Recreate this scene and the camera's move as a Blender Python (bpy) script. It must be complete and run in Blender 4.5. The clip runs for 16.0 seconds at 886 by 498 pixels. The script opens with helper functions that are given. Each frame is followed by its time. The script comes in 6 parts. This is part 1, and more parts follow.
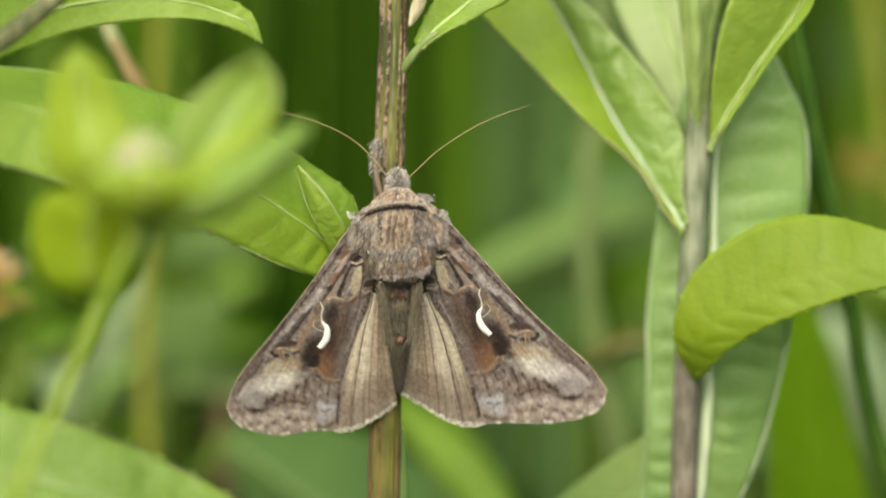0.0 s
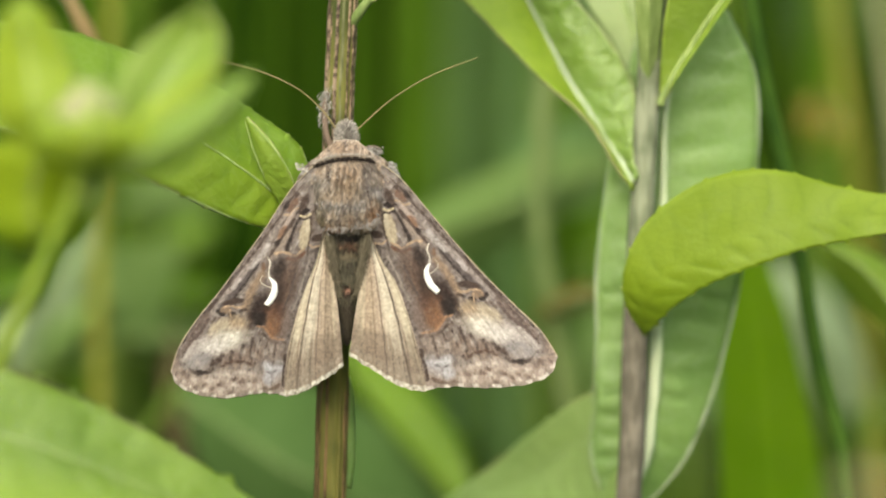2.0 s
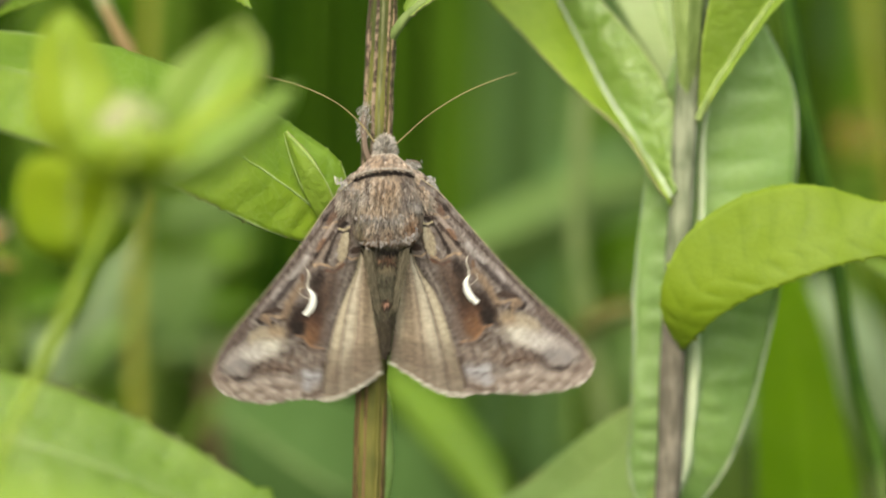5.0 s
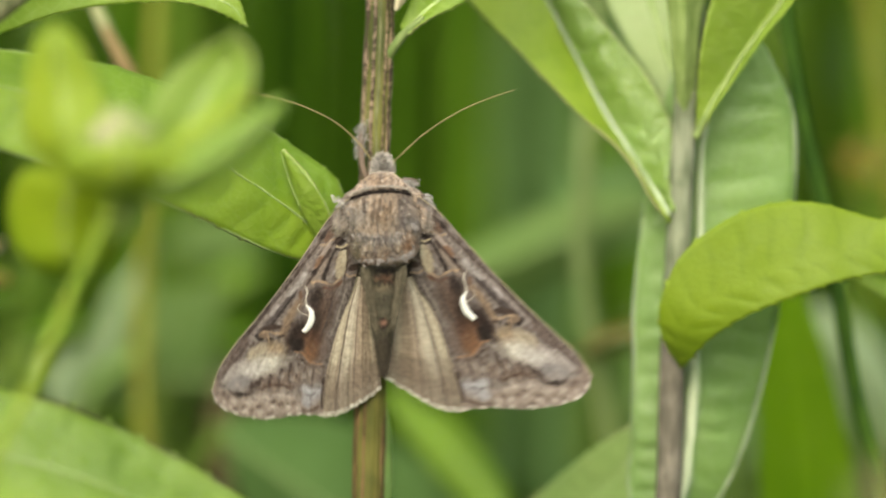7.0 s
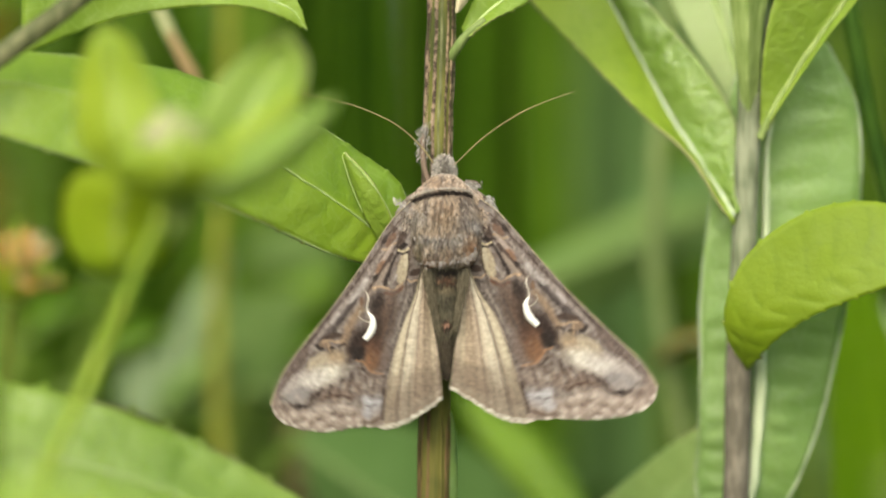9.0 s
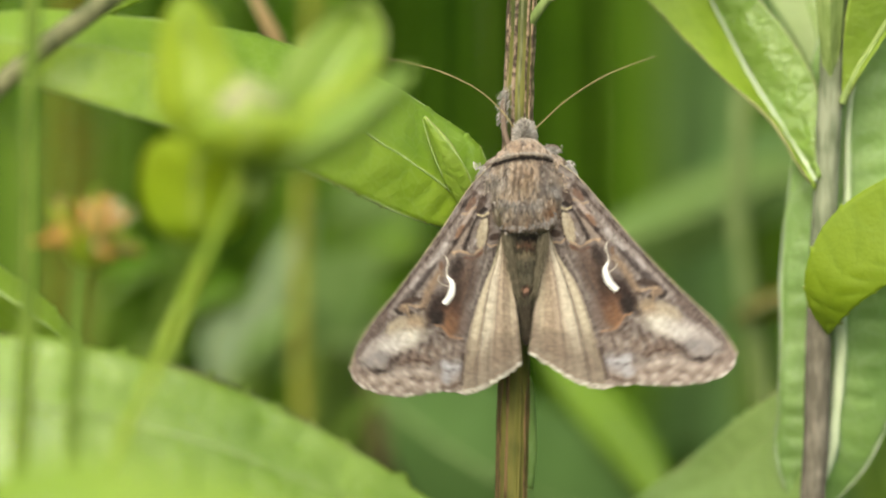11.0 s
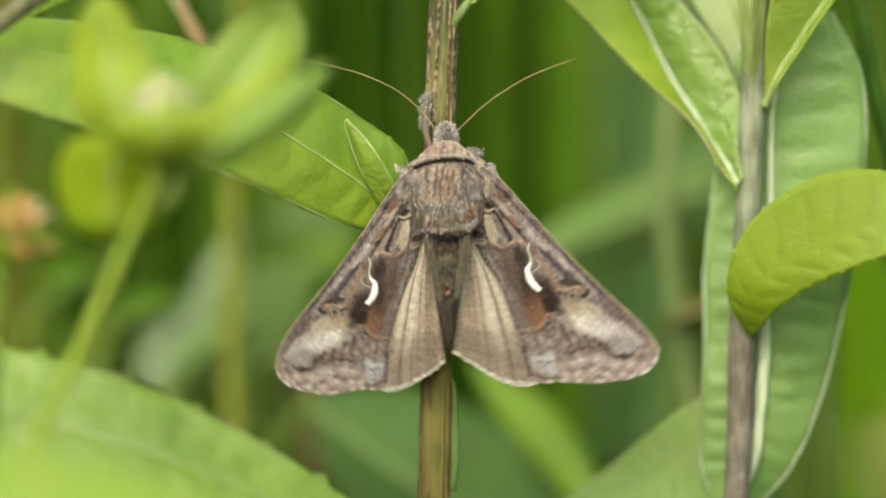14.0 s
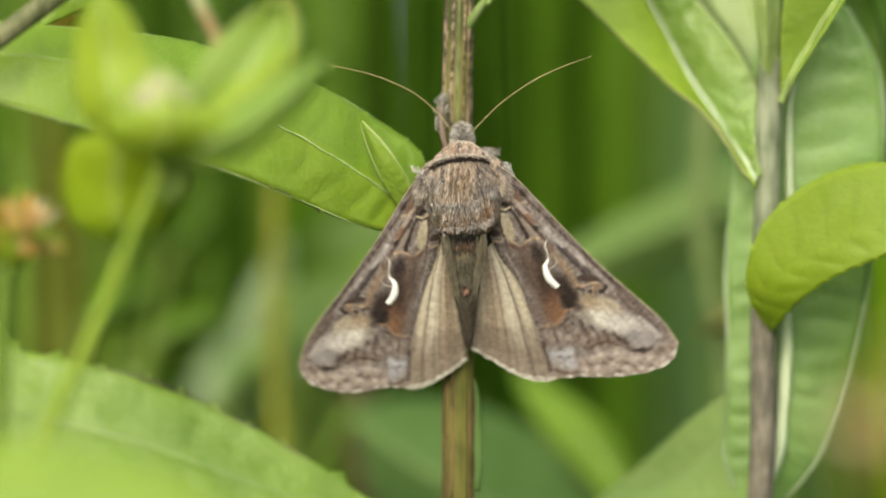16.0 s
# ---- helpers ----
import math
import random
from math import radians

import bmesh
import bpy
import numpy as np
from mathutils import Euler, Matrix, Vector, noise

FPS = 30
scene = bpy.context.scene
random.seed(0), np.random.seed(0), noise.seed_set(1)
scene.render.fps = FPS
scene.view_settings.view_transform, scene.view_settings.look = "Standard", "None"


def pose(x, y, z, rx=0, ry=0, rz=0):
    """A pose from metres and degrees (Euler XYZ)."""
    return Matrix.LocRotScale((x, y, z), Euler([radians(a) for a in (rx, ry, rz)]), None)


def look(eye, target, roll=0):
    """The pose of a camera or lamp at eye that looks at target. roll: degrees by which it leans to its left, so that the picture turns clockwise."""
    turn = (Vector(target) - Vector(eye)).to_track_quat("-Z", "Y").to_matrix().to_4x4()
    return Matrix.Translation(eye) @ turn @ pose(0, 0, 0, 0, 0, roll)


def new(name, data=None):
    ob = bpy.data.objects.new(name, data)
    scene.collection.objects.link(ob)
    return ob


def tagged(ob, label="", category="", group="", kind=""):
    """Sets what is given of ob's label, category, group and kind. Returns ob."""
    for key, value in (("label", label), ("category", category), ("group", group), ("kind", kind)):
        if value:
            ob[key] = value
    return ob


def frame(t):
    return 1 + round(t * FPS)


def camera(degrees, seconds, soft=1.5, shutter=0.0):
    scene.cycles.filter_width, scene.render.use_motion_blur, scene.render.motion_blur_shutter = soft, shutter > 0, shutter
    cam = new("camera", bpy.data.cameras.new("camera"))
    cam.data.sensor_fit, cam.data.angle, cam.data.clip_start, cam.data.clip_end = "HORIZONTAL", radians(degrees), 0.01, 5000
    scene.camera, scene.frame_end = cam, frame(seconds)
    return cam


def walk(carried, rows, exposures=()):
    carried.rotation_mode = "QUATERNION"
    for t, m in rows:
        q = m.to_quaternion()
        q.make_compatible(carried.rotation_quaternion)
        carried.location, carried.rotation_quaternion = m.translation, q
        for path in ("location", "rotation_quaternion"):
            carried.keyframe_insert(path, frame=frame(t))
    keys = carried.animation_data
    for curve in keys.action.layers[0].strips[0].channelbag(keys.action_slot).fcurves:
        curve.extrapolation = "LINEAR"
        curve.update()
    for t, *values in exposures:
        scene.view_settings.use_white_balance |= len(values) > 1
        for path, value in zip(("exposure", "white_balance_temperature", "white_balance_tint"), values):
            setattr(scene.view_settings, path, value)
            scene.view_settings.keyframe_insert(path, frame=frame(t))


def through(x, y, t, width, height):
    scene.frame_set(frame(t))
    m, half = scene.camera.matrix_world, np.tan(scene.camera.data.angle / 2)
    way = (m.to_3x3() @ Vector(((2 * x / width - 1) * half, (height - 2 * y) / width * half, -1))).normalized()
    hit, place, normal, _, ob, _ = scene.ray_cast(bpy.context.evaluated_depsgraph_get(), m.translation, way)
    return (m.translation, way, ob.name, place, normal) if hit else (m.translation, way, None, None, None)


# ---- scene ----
# Camera: a long lens half a metre from the moth, held by hand.
cam = camera(7.2, 16.0, soft=1.9, shutter=0.5)
cam.data.dof.use_dof = True
cam.data.dof.focus_distance = 0.4995
cam.data.dof.aperture_fstop = 12.5
walk(cam, [
    (0.0, look((-0.00112, -0.50008, 0.45198), (-0.00112, -0.00008, 0.45198), -0.000)),
    (0.5, look((0.00128, -0.50074, 0.45254), (-0.00231, -0.00076, 0.45065), 0.093)),
    (1.0, look((-0.00037, -0.49916, 0.45293), (0.00163, 0.00083, 0.45039), 0.063)),
    (1.5, look((0.00280, -0.49941, 0.45243), (0.00412, 0.00058, 0.44964), 0.096)),
    (2.0, look((0.00233, -0.49962, 0.45217), (0.00255, 0.00037, 0.44861), 0.336)),
    (2.5, look((0.00037, -0.50059, 0.45284), (-0.00009, -0.00061, 0.44844), 0.543)),
    (3.0, look((0.00414, -0.50003, 0.45267), (0.00206, -0.00005, 0.44807), 0.524)),
    (3.5, look((0.00253, -0.49993, 0.45273), (-0.00078, 0.00003, 0.44758), 0.651)),
    (3.7, look((0.00256, -0.50011, 0.45245), (0.00046, -0.00013, 0.44905), 0.594)),
    (5.8, look((0.00069, -0.50056, 0.44824), (-0.00185, -0.00056, 0.44862), 0.314)),
    (6.0, look((0.00215, -0.50073, 0.44650), (-0.00289, -0.00076, 0.44820), 0.249)),
    (6.5, look((0.00073, -0.50019, 0.44632), (-0.00526, -0.00024, 0.45012), 0.316)),
    (7.0, look((0.00686, -0.50076, 0.44596), (-0.00001, -0.00083, 0.45086), 0.246)),
    (7.5, look((0.01166, -0.50062, 0.44528), (0.00036, -0.00078, 0.45099), 0.223)),
    (8.0, look((0.01398, -0.50067, 0.44410), (-0.00233, -0.00099, 0.45123), 0.286)),
    (8.5, look((0.01440, -0.50094, 0.44162), (-0.00546, -0.00143, 0.45130), -0.085)),
    (9.0, look((0.01485, -0.49904, 0.44353), (-0.00448, 0.00053, 0.45105), -0.165)),
    (9.5, look((0.01540, -0.49967, 0.44210), (-0.00757, -0.00028, 0.45131), -0.201)),
    (9.7, look((0.01531, -0.50013, 0.44330), (-0.00862, -0.00076, 0.45077), -0.127)),
    (11.8, look((0.02072, -0.49747, 0.44835), (-0.00815, 0.00170, 0.44841), 0.003)),
    (12.0, look((0.02160, -0.49790, 0.44693), (-0.00699, 0.00128, 0.44853), -0.303)),
    (12.5, look((0.02066, -0.49798, 0.44586), (-0.00857, 0.00114, 0.45014), -0.200)),
    (13.0, look((0.02244, -0.49795, 0.44519), (-0.00588, 0.00123, 0.44996), -0.069)),
    (13.5, look((0.02069, -0.49596, 0.44434), (-0.00430, 0.00338, 0.44942), 0.029)),
    (14.0, look((0.02285, -0.49857, 0.44310), (-0.00462, 0.00064, 0.44870), 0.013)),
    (14.5, look((0.02444, -0.49796, 0.44188), (-0.00036, 0.00139, 0.44769), -0.193)),
    (15.0, look((0.03284, -0.49934, 0.43833), (-0.00350, -0.00078, 0.44904), -0.260)),
    (15.5, look((0.03741, -0.50031, 0.43731), (-0.00576, -0.00230, 0.44826), -0.596)),
    (16.0, look((0.03833, -0.50008, 0.43523), (-0.00567, -0.00220, 0.44864), -0.951)),
], exposures=[(0.0, 0.82, 6750, 5), (16.0, 0.82, 6750, 5)])

# Light: bright overcast sky with a wide, weak sun high behind the camera.
world = bpy.data.worlds.new("overcast_sky")
scene.world = world
world.use_nodes = True
wn = world.node_tree.nodes
sky = wn.new("ShaderNodeTexSky")
sky.sky_type = "NISHITA"
sky.sun_disc = False
sky.sun_elevation = radians(39)
sky.sun_rotation = radians(196)
sky.air_density, sky.dust_density = 1.0, 4.0
wn["Background"].inputs[1].default_value = 0.13
world.node_tree.links.new(sky.outputs[0], wn["Background"].inputs[0])
sun_data = bpy.data.lights.new("sun", "SUN")
sun_data.energy, sun_data.angle, sun_data.color = 3.2, radians(80), (1.0, 0.95, 0.86)
sun = new("sun", sun_data)
sun.matrix_world = look((-0.5, -1.9, 2.05), (0, 0, 0.45))

Z0 = 450.0  # height of the moth over the ground, mm


def mm(p):
    return Vector((p[0], p[1], p[2] + Z0)) / 1000.0


# ---- materials ----
def node_material(name):
    m = bpy.data.materials.new(name)
    m.use_nodes = True
    nt = m.node_tree
    return m, nt, nt.nodes, nt.links, nt.nodes["Principled BSDF"]


def ramp(nodes, stops):
    r = nodes.new("ShaderNodeValToRGB")
    e = r.color_ramp.elements
    while len(e) < len(stops):
        e.new(0.5)
    for el, (p, c) in zip(e, stops):
        el.position, el.color = p, (*c, 1)
    return r


def leaf_material(name, dark, light, pale, rough=0.45, through=0.35, vein=0.35, scale=900.0, shine=0.4, bump=0.32, lines=0.35, line=None, half=None):
    """Leaf tissue: mottled colour, side veins, a fine net of veins, a waxy coat and light passing through; half tints one side of the midrib."""
    m, nt, n, l, p = node_material(name)
    tc = n.new("ShaderNodeTexCoord")
    big = n.new("ShaderNodeTexNoise")
    big.inputs["Scale"].default_value = 120.0
    big.inputs["Detail"].default_value = 4.0
    l.new(tc.outputs["Object"], big.inputs["Vector"])
    fine = n.new("ShaderNodeTexVoronoi")
    fine.feature = "DISTANCE_TO_EDGE"
    fine.inputs["Scale"].default_value = scale
    l.new(tc.outputs["Object"], fine.inputs["Vector"])
    r = ramp(n, [(0.3, dark), (0.7, light)])
    l.new(big.outputs["Fac"], r.inputs[0])
    net = ramp(n, [(0.0, (1, 1, 1)), (0.06, (0, 0, 0))])
    l.new(fine.outputs["Distance"], net.inputs[0])
    k = n.new("ShaderNodeMath")
    k.operation = "MULTIPLY"
    k.inputs[1].default_value = vein
    l.new(net.outputs[0], k.inputs[0])
    mix = n.new("ShaderNodeMix")
    mix.data_type = "RGBA"
    l.new(k.outputs[0], mix.inputs["Factor"])
    l.new(r.outputs[0], mix.inputs[6])
    mix.inputs[7].default_value = (*pale, 1)
    at = n.new("ShaderNodeAttribute")
    at.attribute_name = "vein"
    amount = n.new("ShaderNodeMath")
    amount.operation = "MULTIPLY"
    amount.inputs[1].default_value = lines
    l.new(at.outputs["Fac"], amount.inputs[0])
    veined = n.new("ShaderNodeMix")
    veined.data_type = "RGBA"
    l.new(amount.outputs[0], veined.inputs["Factor"])
    l.new(mix.outputs[2], veined.inputs[6])
    veined.inputs[7].default_value = (*(line or pale), 1)
    mix = veined
    if half:
        side = n.new("ShaderNodeAttribute")
        side.attribute_name = "half"
        tint = n.new("ShaderNodeMix")
        tint.data_type, tint.blend_type = "RGBA", "MULTIPLY"
        l.new(side.outputs["Fac"], tint.inputs["Factor"])
        l.new(mix.outputs[2], tint.inputs[6])
        tint.inputs[7].default_value = (*half, 1)
        mix = tint
    l.new(mix.outputs[2], p.inputs["Base Color"])
    p.inputs["Roughness"].default_value = rough
    p.inputs["Specular IOR Level"].default_value = shine
    grain = n.new("ShaderNodeTexNoise")
    grain.inputs["Scale"].default_value = 2500.0
    l.new(tc.outputs["Object"], grain.inputs["Vector"])
    add = n.new("ShaderNodeMath")
    add.inputs[0].default_value = 0.0
    l.new(grain.outputs["Fac"], add.inputs[1])
    puck = n.new("ShaderNodeTexNoise")
    puck.inputs["Scale"].default_value = 420.0
    puck.inputs["Detail"].default_value = 2.5
    l.new(tc.outputs["Object"], puck.inputs["Vector"])
    amp = n.new("ShaderNodeMath")
    amp.operation = "MULTIPLY_ADD"
    amp.inputs[1].default_value = 1.3
    l.new(puck.outputs["Fac"], amp.inputs[0])
    l.new(add.outputs[0], amp.inputs[2])
    gloss = ramp(n, [(0.35, (rough - 0.12,) * 3), (0.65, (rough + 0.14,) * 3)])
    l.new(puck.outputs["Fac"], gloss.inputs[0])
    l.new(gloss.outputs[0], p.inputs["Roughness"])
    b = n.new("ShaderNodeBump")
    b.inputs["Strength"].default_value = bump
    b.inputs["Distance"].default_value = 0.00025
    l.new(amp.outputs[0], b.inputs["Height"])
    l.new(b.outputs[0], p.inputs["Normal"])
    t = n.new("ShaderNodeBsdfTranslucent")
    g = n.new("ShaderNodeGamma")
    g.inputs["Gamma"].default_value = 0.6
    l.new(mix.outputs[2], g.inputs["Color"])
    l.new(g.outputs[0], t.inputs["Color"])
    ms = n.new("ShaderNodeMixShader")
    ms.inputs[0].default_value = through
    l.new(p.outputs[0], ms.inputs[1])
    l.new(t.outputs[0], ms.inputs[2])
    l.new(ms.outputs[0], n["Material Output"].inputs["Surface"])
    return m


def stem_material(name, dark, light, rough=0.7, scale=300.0, stretch=0.08, hard=0.1):
    """Fibrous stem: long streaks, flecks and fine hairs of relief."""
    m, nt, n, l, p = node_material(name)
    tc = n.new("ShaderNodeTexCoord")
    mp = n.new("ShaderNodeMapping")
    mp.inputs["Scale"].default_value = (1, 1, stretch)
    l.new(tc.outputs["Object"], mp.inputs["Vector"])
    a = n.new("ShaderNodeTexNoise")
    a.inputs["Scale"].default_value = scale * 6
    a.inputs["Detail"].default_value = 5.0
    l.new(mp.outputs[0], a.inputs["Vector"])
    b2 = n.new("ShaderNodeTexNoise")
    b2.inputs["Scale"].default_value = scale
    l.new(tc.outputs["Object"], b2.inputs["Vector"])
    s = n.new("ShaderNodeMath")
    s.operation = "MULTIPLY_ADD"
    s.inputs[1].default_value = 0.5
    l.new(b2.outputs["Fac"], s.inputs[0])
    h = n.new("ShaderNodeMath")
    h.operation = "MULTIPLY"
    h.inputs[1].default_value = 0.5
    l.new(a.outputs["Fac"], h.inputs[0])
    l.new(h.outputs[0], s.inputs[2])
    r = ramp(n, [(0.5 - hard, dark), (0.5 + hard, light)])
    l.new(s.outputs[0], r.inputs[0])
    l.new(r.outputs[0], p.inputs["Base Color"])
    p.inputs["Roughness"].default_value = rough
    p.inputs["Specular IOR Level"].default_value = 0.2
    b = n.new("ShaderNodeBump")
    b.inputs["Strength"].default_value = 0.5
    b.inputs["Distance"].default_value = 0.0002
    l.new(a.outputs["Fac"], b.inputs["Height"])
    l.new(b.outputs[0], p.inputs["Normal"])
    return m


def painted_material(name, rough=0.8, bump=0.4, scale=3500.0):
    """Scaled insect surface whose colour comes from the mesh's own colour layer."""
    m, nt, n, l, p = node_material(name)
    at = n.new("ShaderNodeVertexColor")
    at.layer_name = "scales"
    tc = n.new("ShaderNodeTexCoord")
    g = n.new("ShaderNodeTexNoise")
    g.inputs["Scale"].default_value = scale
    g.inputs["Detail"].default_value = 3.0
    l.new(tc.outputs["Object"], g.inputs["Vector"])
    r = ramp(n, [(0.3, (0.78, 0.78, 0.78)), (0.7, (1.18, 1.18, 1.18))])
    l.new(g.outputs["Fac"], r.inputs[0])
    mix = n.new("ShaderNodeMix")
    mix.data_type, mix.blend_type = "RGBA", "MULTIPLY"
    mix.inputs["Factor"].default_value = 1.0
    l.new(at.outputs["Color"], mix.inputs[6])
    l.new(r.outputs[0], mix.inputs[7])
    l.new(mix.outputs[2], p.inputs["Base Color"])
    p.inputs["Roughness"].default_value = rough
    p.inputs["Specular IOR Level"].default_value = 0.25
    b = n.new("ShaderNodeBump")
    b.inputs["Strength"].default_value = bump
    b.inputs["Distance"].default_value = 0.0001
    l.new(g.outputs["Fac"], b.inputs["Height"])
    l.new(b.outputs[0], p.inputs["Normal"])
    return m


LEAF = leaf_material("fresh_leaf", (0.16, 0.27, 0.022), (0.25, 0.37, 0.035), (0.32, 0.44, 0.09), through=0.45)
LEAF_LIT = leaf_material("thin_sunlit_leaf", (0.185, 0.28, 0.014), (0.25, 0.35, 0.024), (0.13, 0.215, 0.01), rough=0.5, through=0.5, vein=0.22, scale=800.0, shine=0.3, bump=0.28, lines=0.45, line=(0.09, 0.16, 0.008))
LEAF_BROAD = leaf_material("yellow_green_leaf", (0.24, 0.36, 0.028), (0.33, 0.45, 0.05), (0.17, 0.29, 0.025), rough=0.42, through=0.45, vein=0.35, scale=800.0, shine=0.5, bump=0.28, lines=0.4, line=(0.15, 0.26, 0.022))
# half tints the upper side bluish: sky sheen put into the colour.
LEAF_LONG = leaf_material("sheen_tinted_leaf", (0.21, 0.34, 0.022), (0.31, 0.44, 0.042), (0.36, 0.48, 0.1), rough=0.4, through=0.45, vein=0.3, scale=800.0, shine=0.6, bump=0.4, lines=0.5, line=(0.11, 0.21, 0.02), half=(0.84, 0.9, 1.05))
LEAF_DEW = leaf_material("deep_sprout_leaf", (0.18, 0.305, 0.038), (0.265, 0.395, 0.068), (0.28, 0.41, 0.09), rough=0.45, through=0.5, shine=0.6)
LEAF_YOUNG = leaf_material("young_leaf", (0.25, 0.38, 0.04), (0.34, 0.47, 0.07), (0.38, 0.5, 0.12), rough=0.45, through=0.5, vein=0.25, scale=700.0, shine=0.7, bump=0.6)
# Darker green: the low meadow's shade is put into this broad leaf.
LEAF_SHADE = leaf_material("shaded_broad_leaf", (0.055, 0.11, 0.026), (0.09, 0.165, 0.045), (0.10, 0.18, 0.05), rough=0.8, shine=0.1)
LEAF_PALE = leaf_material("pale_glossy_leaf", (0.20, 0.33, 0.035), (0.29, 0.43, 0.06), (0.36, 0.5, 0.13), rough=0.3, through=0.45, vein=0.25, scale=700.0, shine=1.0, bump=0.8, lines=0.3, line=(0.15, 0.26, 0.03))
LEAF_BACK = leaf_material("downy_leaf_underside", (0.21, 0.362, 0.09), (0.297, 0.45, 0.128), (0.39, 0.53, 0.235), rough=0.42, through=0.5, vein=0.35, scale=520.0, shine=0.7, bump=0.65, lines=0.3, line=(0.16, 0.3, 0.06))
LEAF_SOFT = leaf_material("sprout_leaf", (0.23, 0.35, 0.02), (0.36, 0.46, 0.03), (0.36, 0.48, 0.09), rough=0.5, through=0.5, shine=0.5)
LEAF_FRESH = leaf_material("cool_sprout_leaf", (0.2, 0.32, 0.035), (0.29, 0.41, 0.065), (0.3, 0.42, 0.09), rough=0.45, through=0.5, shine=0.7)
LEAF_OLIVE = leaf_material("olive_sprout_leaf", (0.21, 0.32, 0.01), (0.31, 0.4, 0.018), (0.28, 0.36, 0.03), rough=0.55, through=0.5, shine=0.3)
# Light shining through the leaf is put into this paler green.
LEAF_BACKLIT = leaf_material("pale_backlit_leaf", (0.27, 0.4, 0.11), (0.36, 0.49, 0.155), (0.4, 0.53, 0.2), rough=0.5, through=0.5, bump=0.4)
# Paled further: sky gloss and light from behind are put into the colour.
LEAF_WAN = leaf_material("wan_skylit_leaf", (0.33, 0.44, 0.17), (0.42, 0.53, 0.23), (0.46, 0.56, 0.28), rough=0.5, through=0.45, bump=0.4)
# Paler, bluer green that puts sky sheen into one half of the folded leaf.
LEAF_FOLD = leaf_material("sky_sheen_leaf", (0.2, 0.33, 0.055), (0.29, 0.42, 0.085), (0.36, 0.48, 0.16), rough=0.33, through=0.45, vein=0.3, scale=600.0, shine=0.95, bump=0.8)
# Blue is raised to put haze into the colour of the blades behind.
LEAF_COOL = leaf_material("haze_blue_leaf", (0.07, 0.135, 0.038), (0.11, 0.195, 0.06), (0.12, 0.21, 0.07), rough=0.8, shine=0.1)
# Dim green, lowered to hold the undergrowth's shade in the colour itself.
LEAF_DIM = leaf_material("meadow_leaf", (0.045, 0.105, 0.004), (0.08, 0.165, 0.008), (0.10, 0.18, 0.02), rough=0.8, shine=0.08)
# Near-black green: the shade of the meadow's gaps is put into the blades.
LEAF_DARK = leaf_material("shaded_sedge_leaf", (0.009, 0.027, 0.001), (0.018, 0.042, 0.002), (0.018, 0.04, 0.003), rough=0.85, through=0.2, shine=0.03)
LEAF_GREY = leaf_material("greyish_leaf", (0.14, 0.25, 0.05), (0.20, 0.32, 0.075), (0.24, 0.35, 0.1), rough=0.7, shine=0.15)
# In the undergrowth these two pale greens put haze into leaf colour.
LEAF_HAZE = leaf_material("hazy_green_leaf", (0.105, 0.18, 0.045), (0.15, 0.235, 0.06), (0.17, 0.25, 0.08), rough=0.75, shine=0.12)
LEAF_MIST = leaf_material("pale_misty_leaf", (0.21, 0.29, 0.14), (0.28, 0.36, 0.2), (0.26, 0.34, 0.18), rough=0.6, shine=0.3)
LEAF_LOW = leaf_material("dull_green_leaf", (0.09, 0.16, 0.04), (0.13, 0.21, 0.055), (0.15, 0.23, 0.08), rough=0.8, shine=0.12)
LEAF_BLADE = leaf_material("yellow_green_blade", (0.12, 0.25, 0.004), (0.17, 0.31, 0.008), (0.16, 0.26, 0.02), rough=0.8, shine=0.1)
# Darkened blade green, with shade between the grasses put into its colour.
LEAF_DEEP = leaf_material("shade_green_blade", (0.026, 0.068, 0.002), (0.045, 0.105, 0.003), (0.055, 0.11, 0.01), rough=0.85, through=0.3, shine=0.05)
LEAF_MID = leaf_material("soft_green_leaf", (0.10, 0.19, 0.015), (0.16, 0.27, 0.025), (0.18, 0.29, 0.05), rough=0.75, shine=0.12)
DRY = leaf_material("dry_blade", (0.22, 0.15, 0.06), (0.36, 0.26, 0.12), (0.4, 0.3, 0.16), rough=0.8)
DEAD = leaf_material("dead_brown_leaf", (0.05, 0.032, 0.012), (0.10, 0.065, 0.025), (0.12, 0.08, 0.04), rough=0.85, through=0.15)
RUST = leaf_material("rusty_leaf", (0.13, 0.075, 0.012), (0.2, 0.12, 0.025), (0.22, 0.14, 0.04), rough=0.8, shine=0.1)
SALLOW = leaf_material("sallow_brown_blade", (0.08, 0.064, 0.005), (0.115, 0.092, 0.009), (0.11, 0.09, 0.02), rough=0.85, through=0.2, shine=0.05)
PETAL = leaf_material("orange_petal", (0.62, 0.3, 0.06), (0.74, 0.44, 0.11), (0.74, 0.48, 0.18), rough=0.6)
RIB = stem_material("pale_midrib", (0.26, 0.36, 0.11), (0.38, 0.48, 0.2), 0.6)
RIM = stem_material("pale_leaf_edge", (0.2, 0.22, 0.08), (0.3, 0.3, 0.13), 0.6)
RIB_FOLD = stem_material("greyish_downy_midrib", (0.27, 0.34, 0.2), (0.4, 0.46, 0.32), 0.6)
RIB_WHITE = stem_material("whitish_midrib", (0.46, 0.54, 0.32), (0.62, 0.69, 0.46), 0.6)
STEM_GREEN = stem_material("green_furrow", (0.04, 0.052, 0.01), (0.13, 0.13, 0.03))
STEM_BROWN = stem_material("brown_stem_ridge", (0.05, 0.035, 0.022), (0.25, 0.18, 0.115), 0.75, 450.0, 0.9, 0.05)
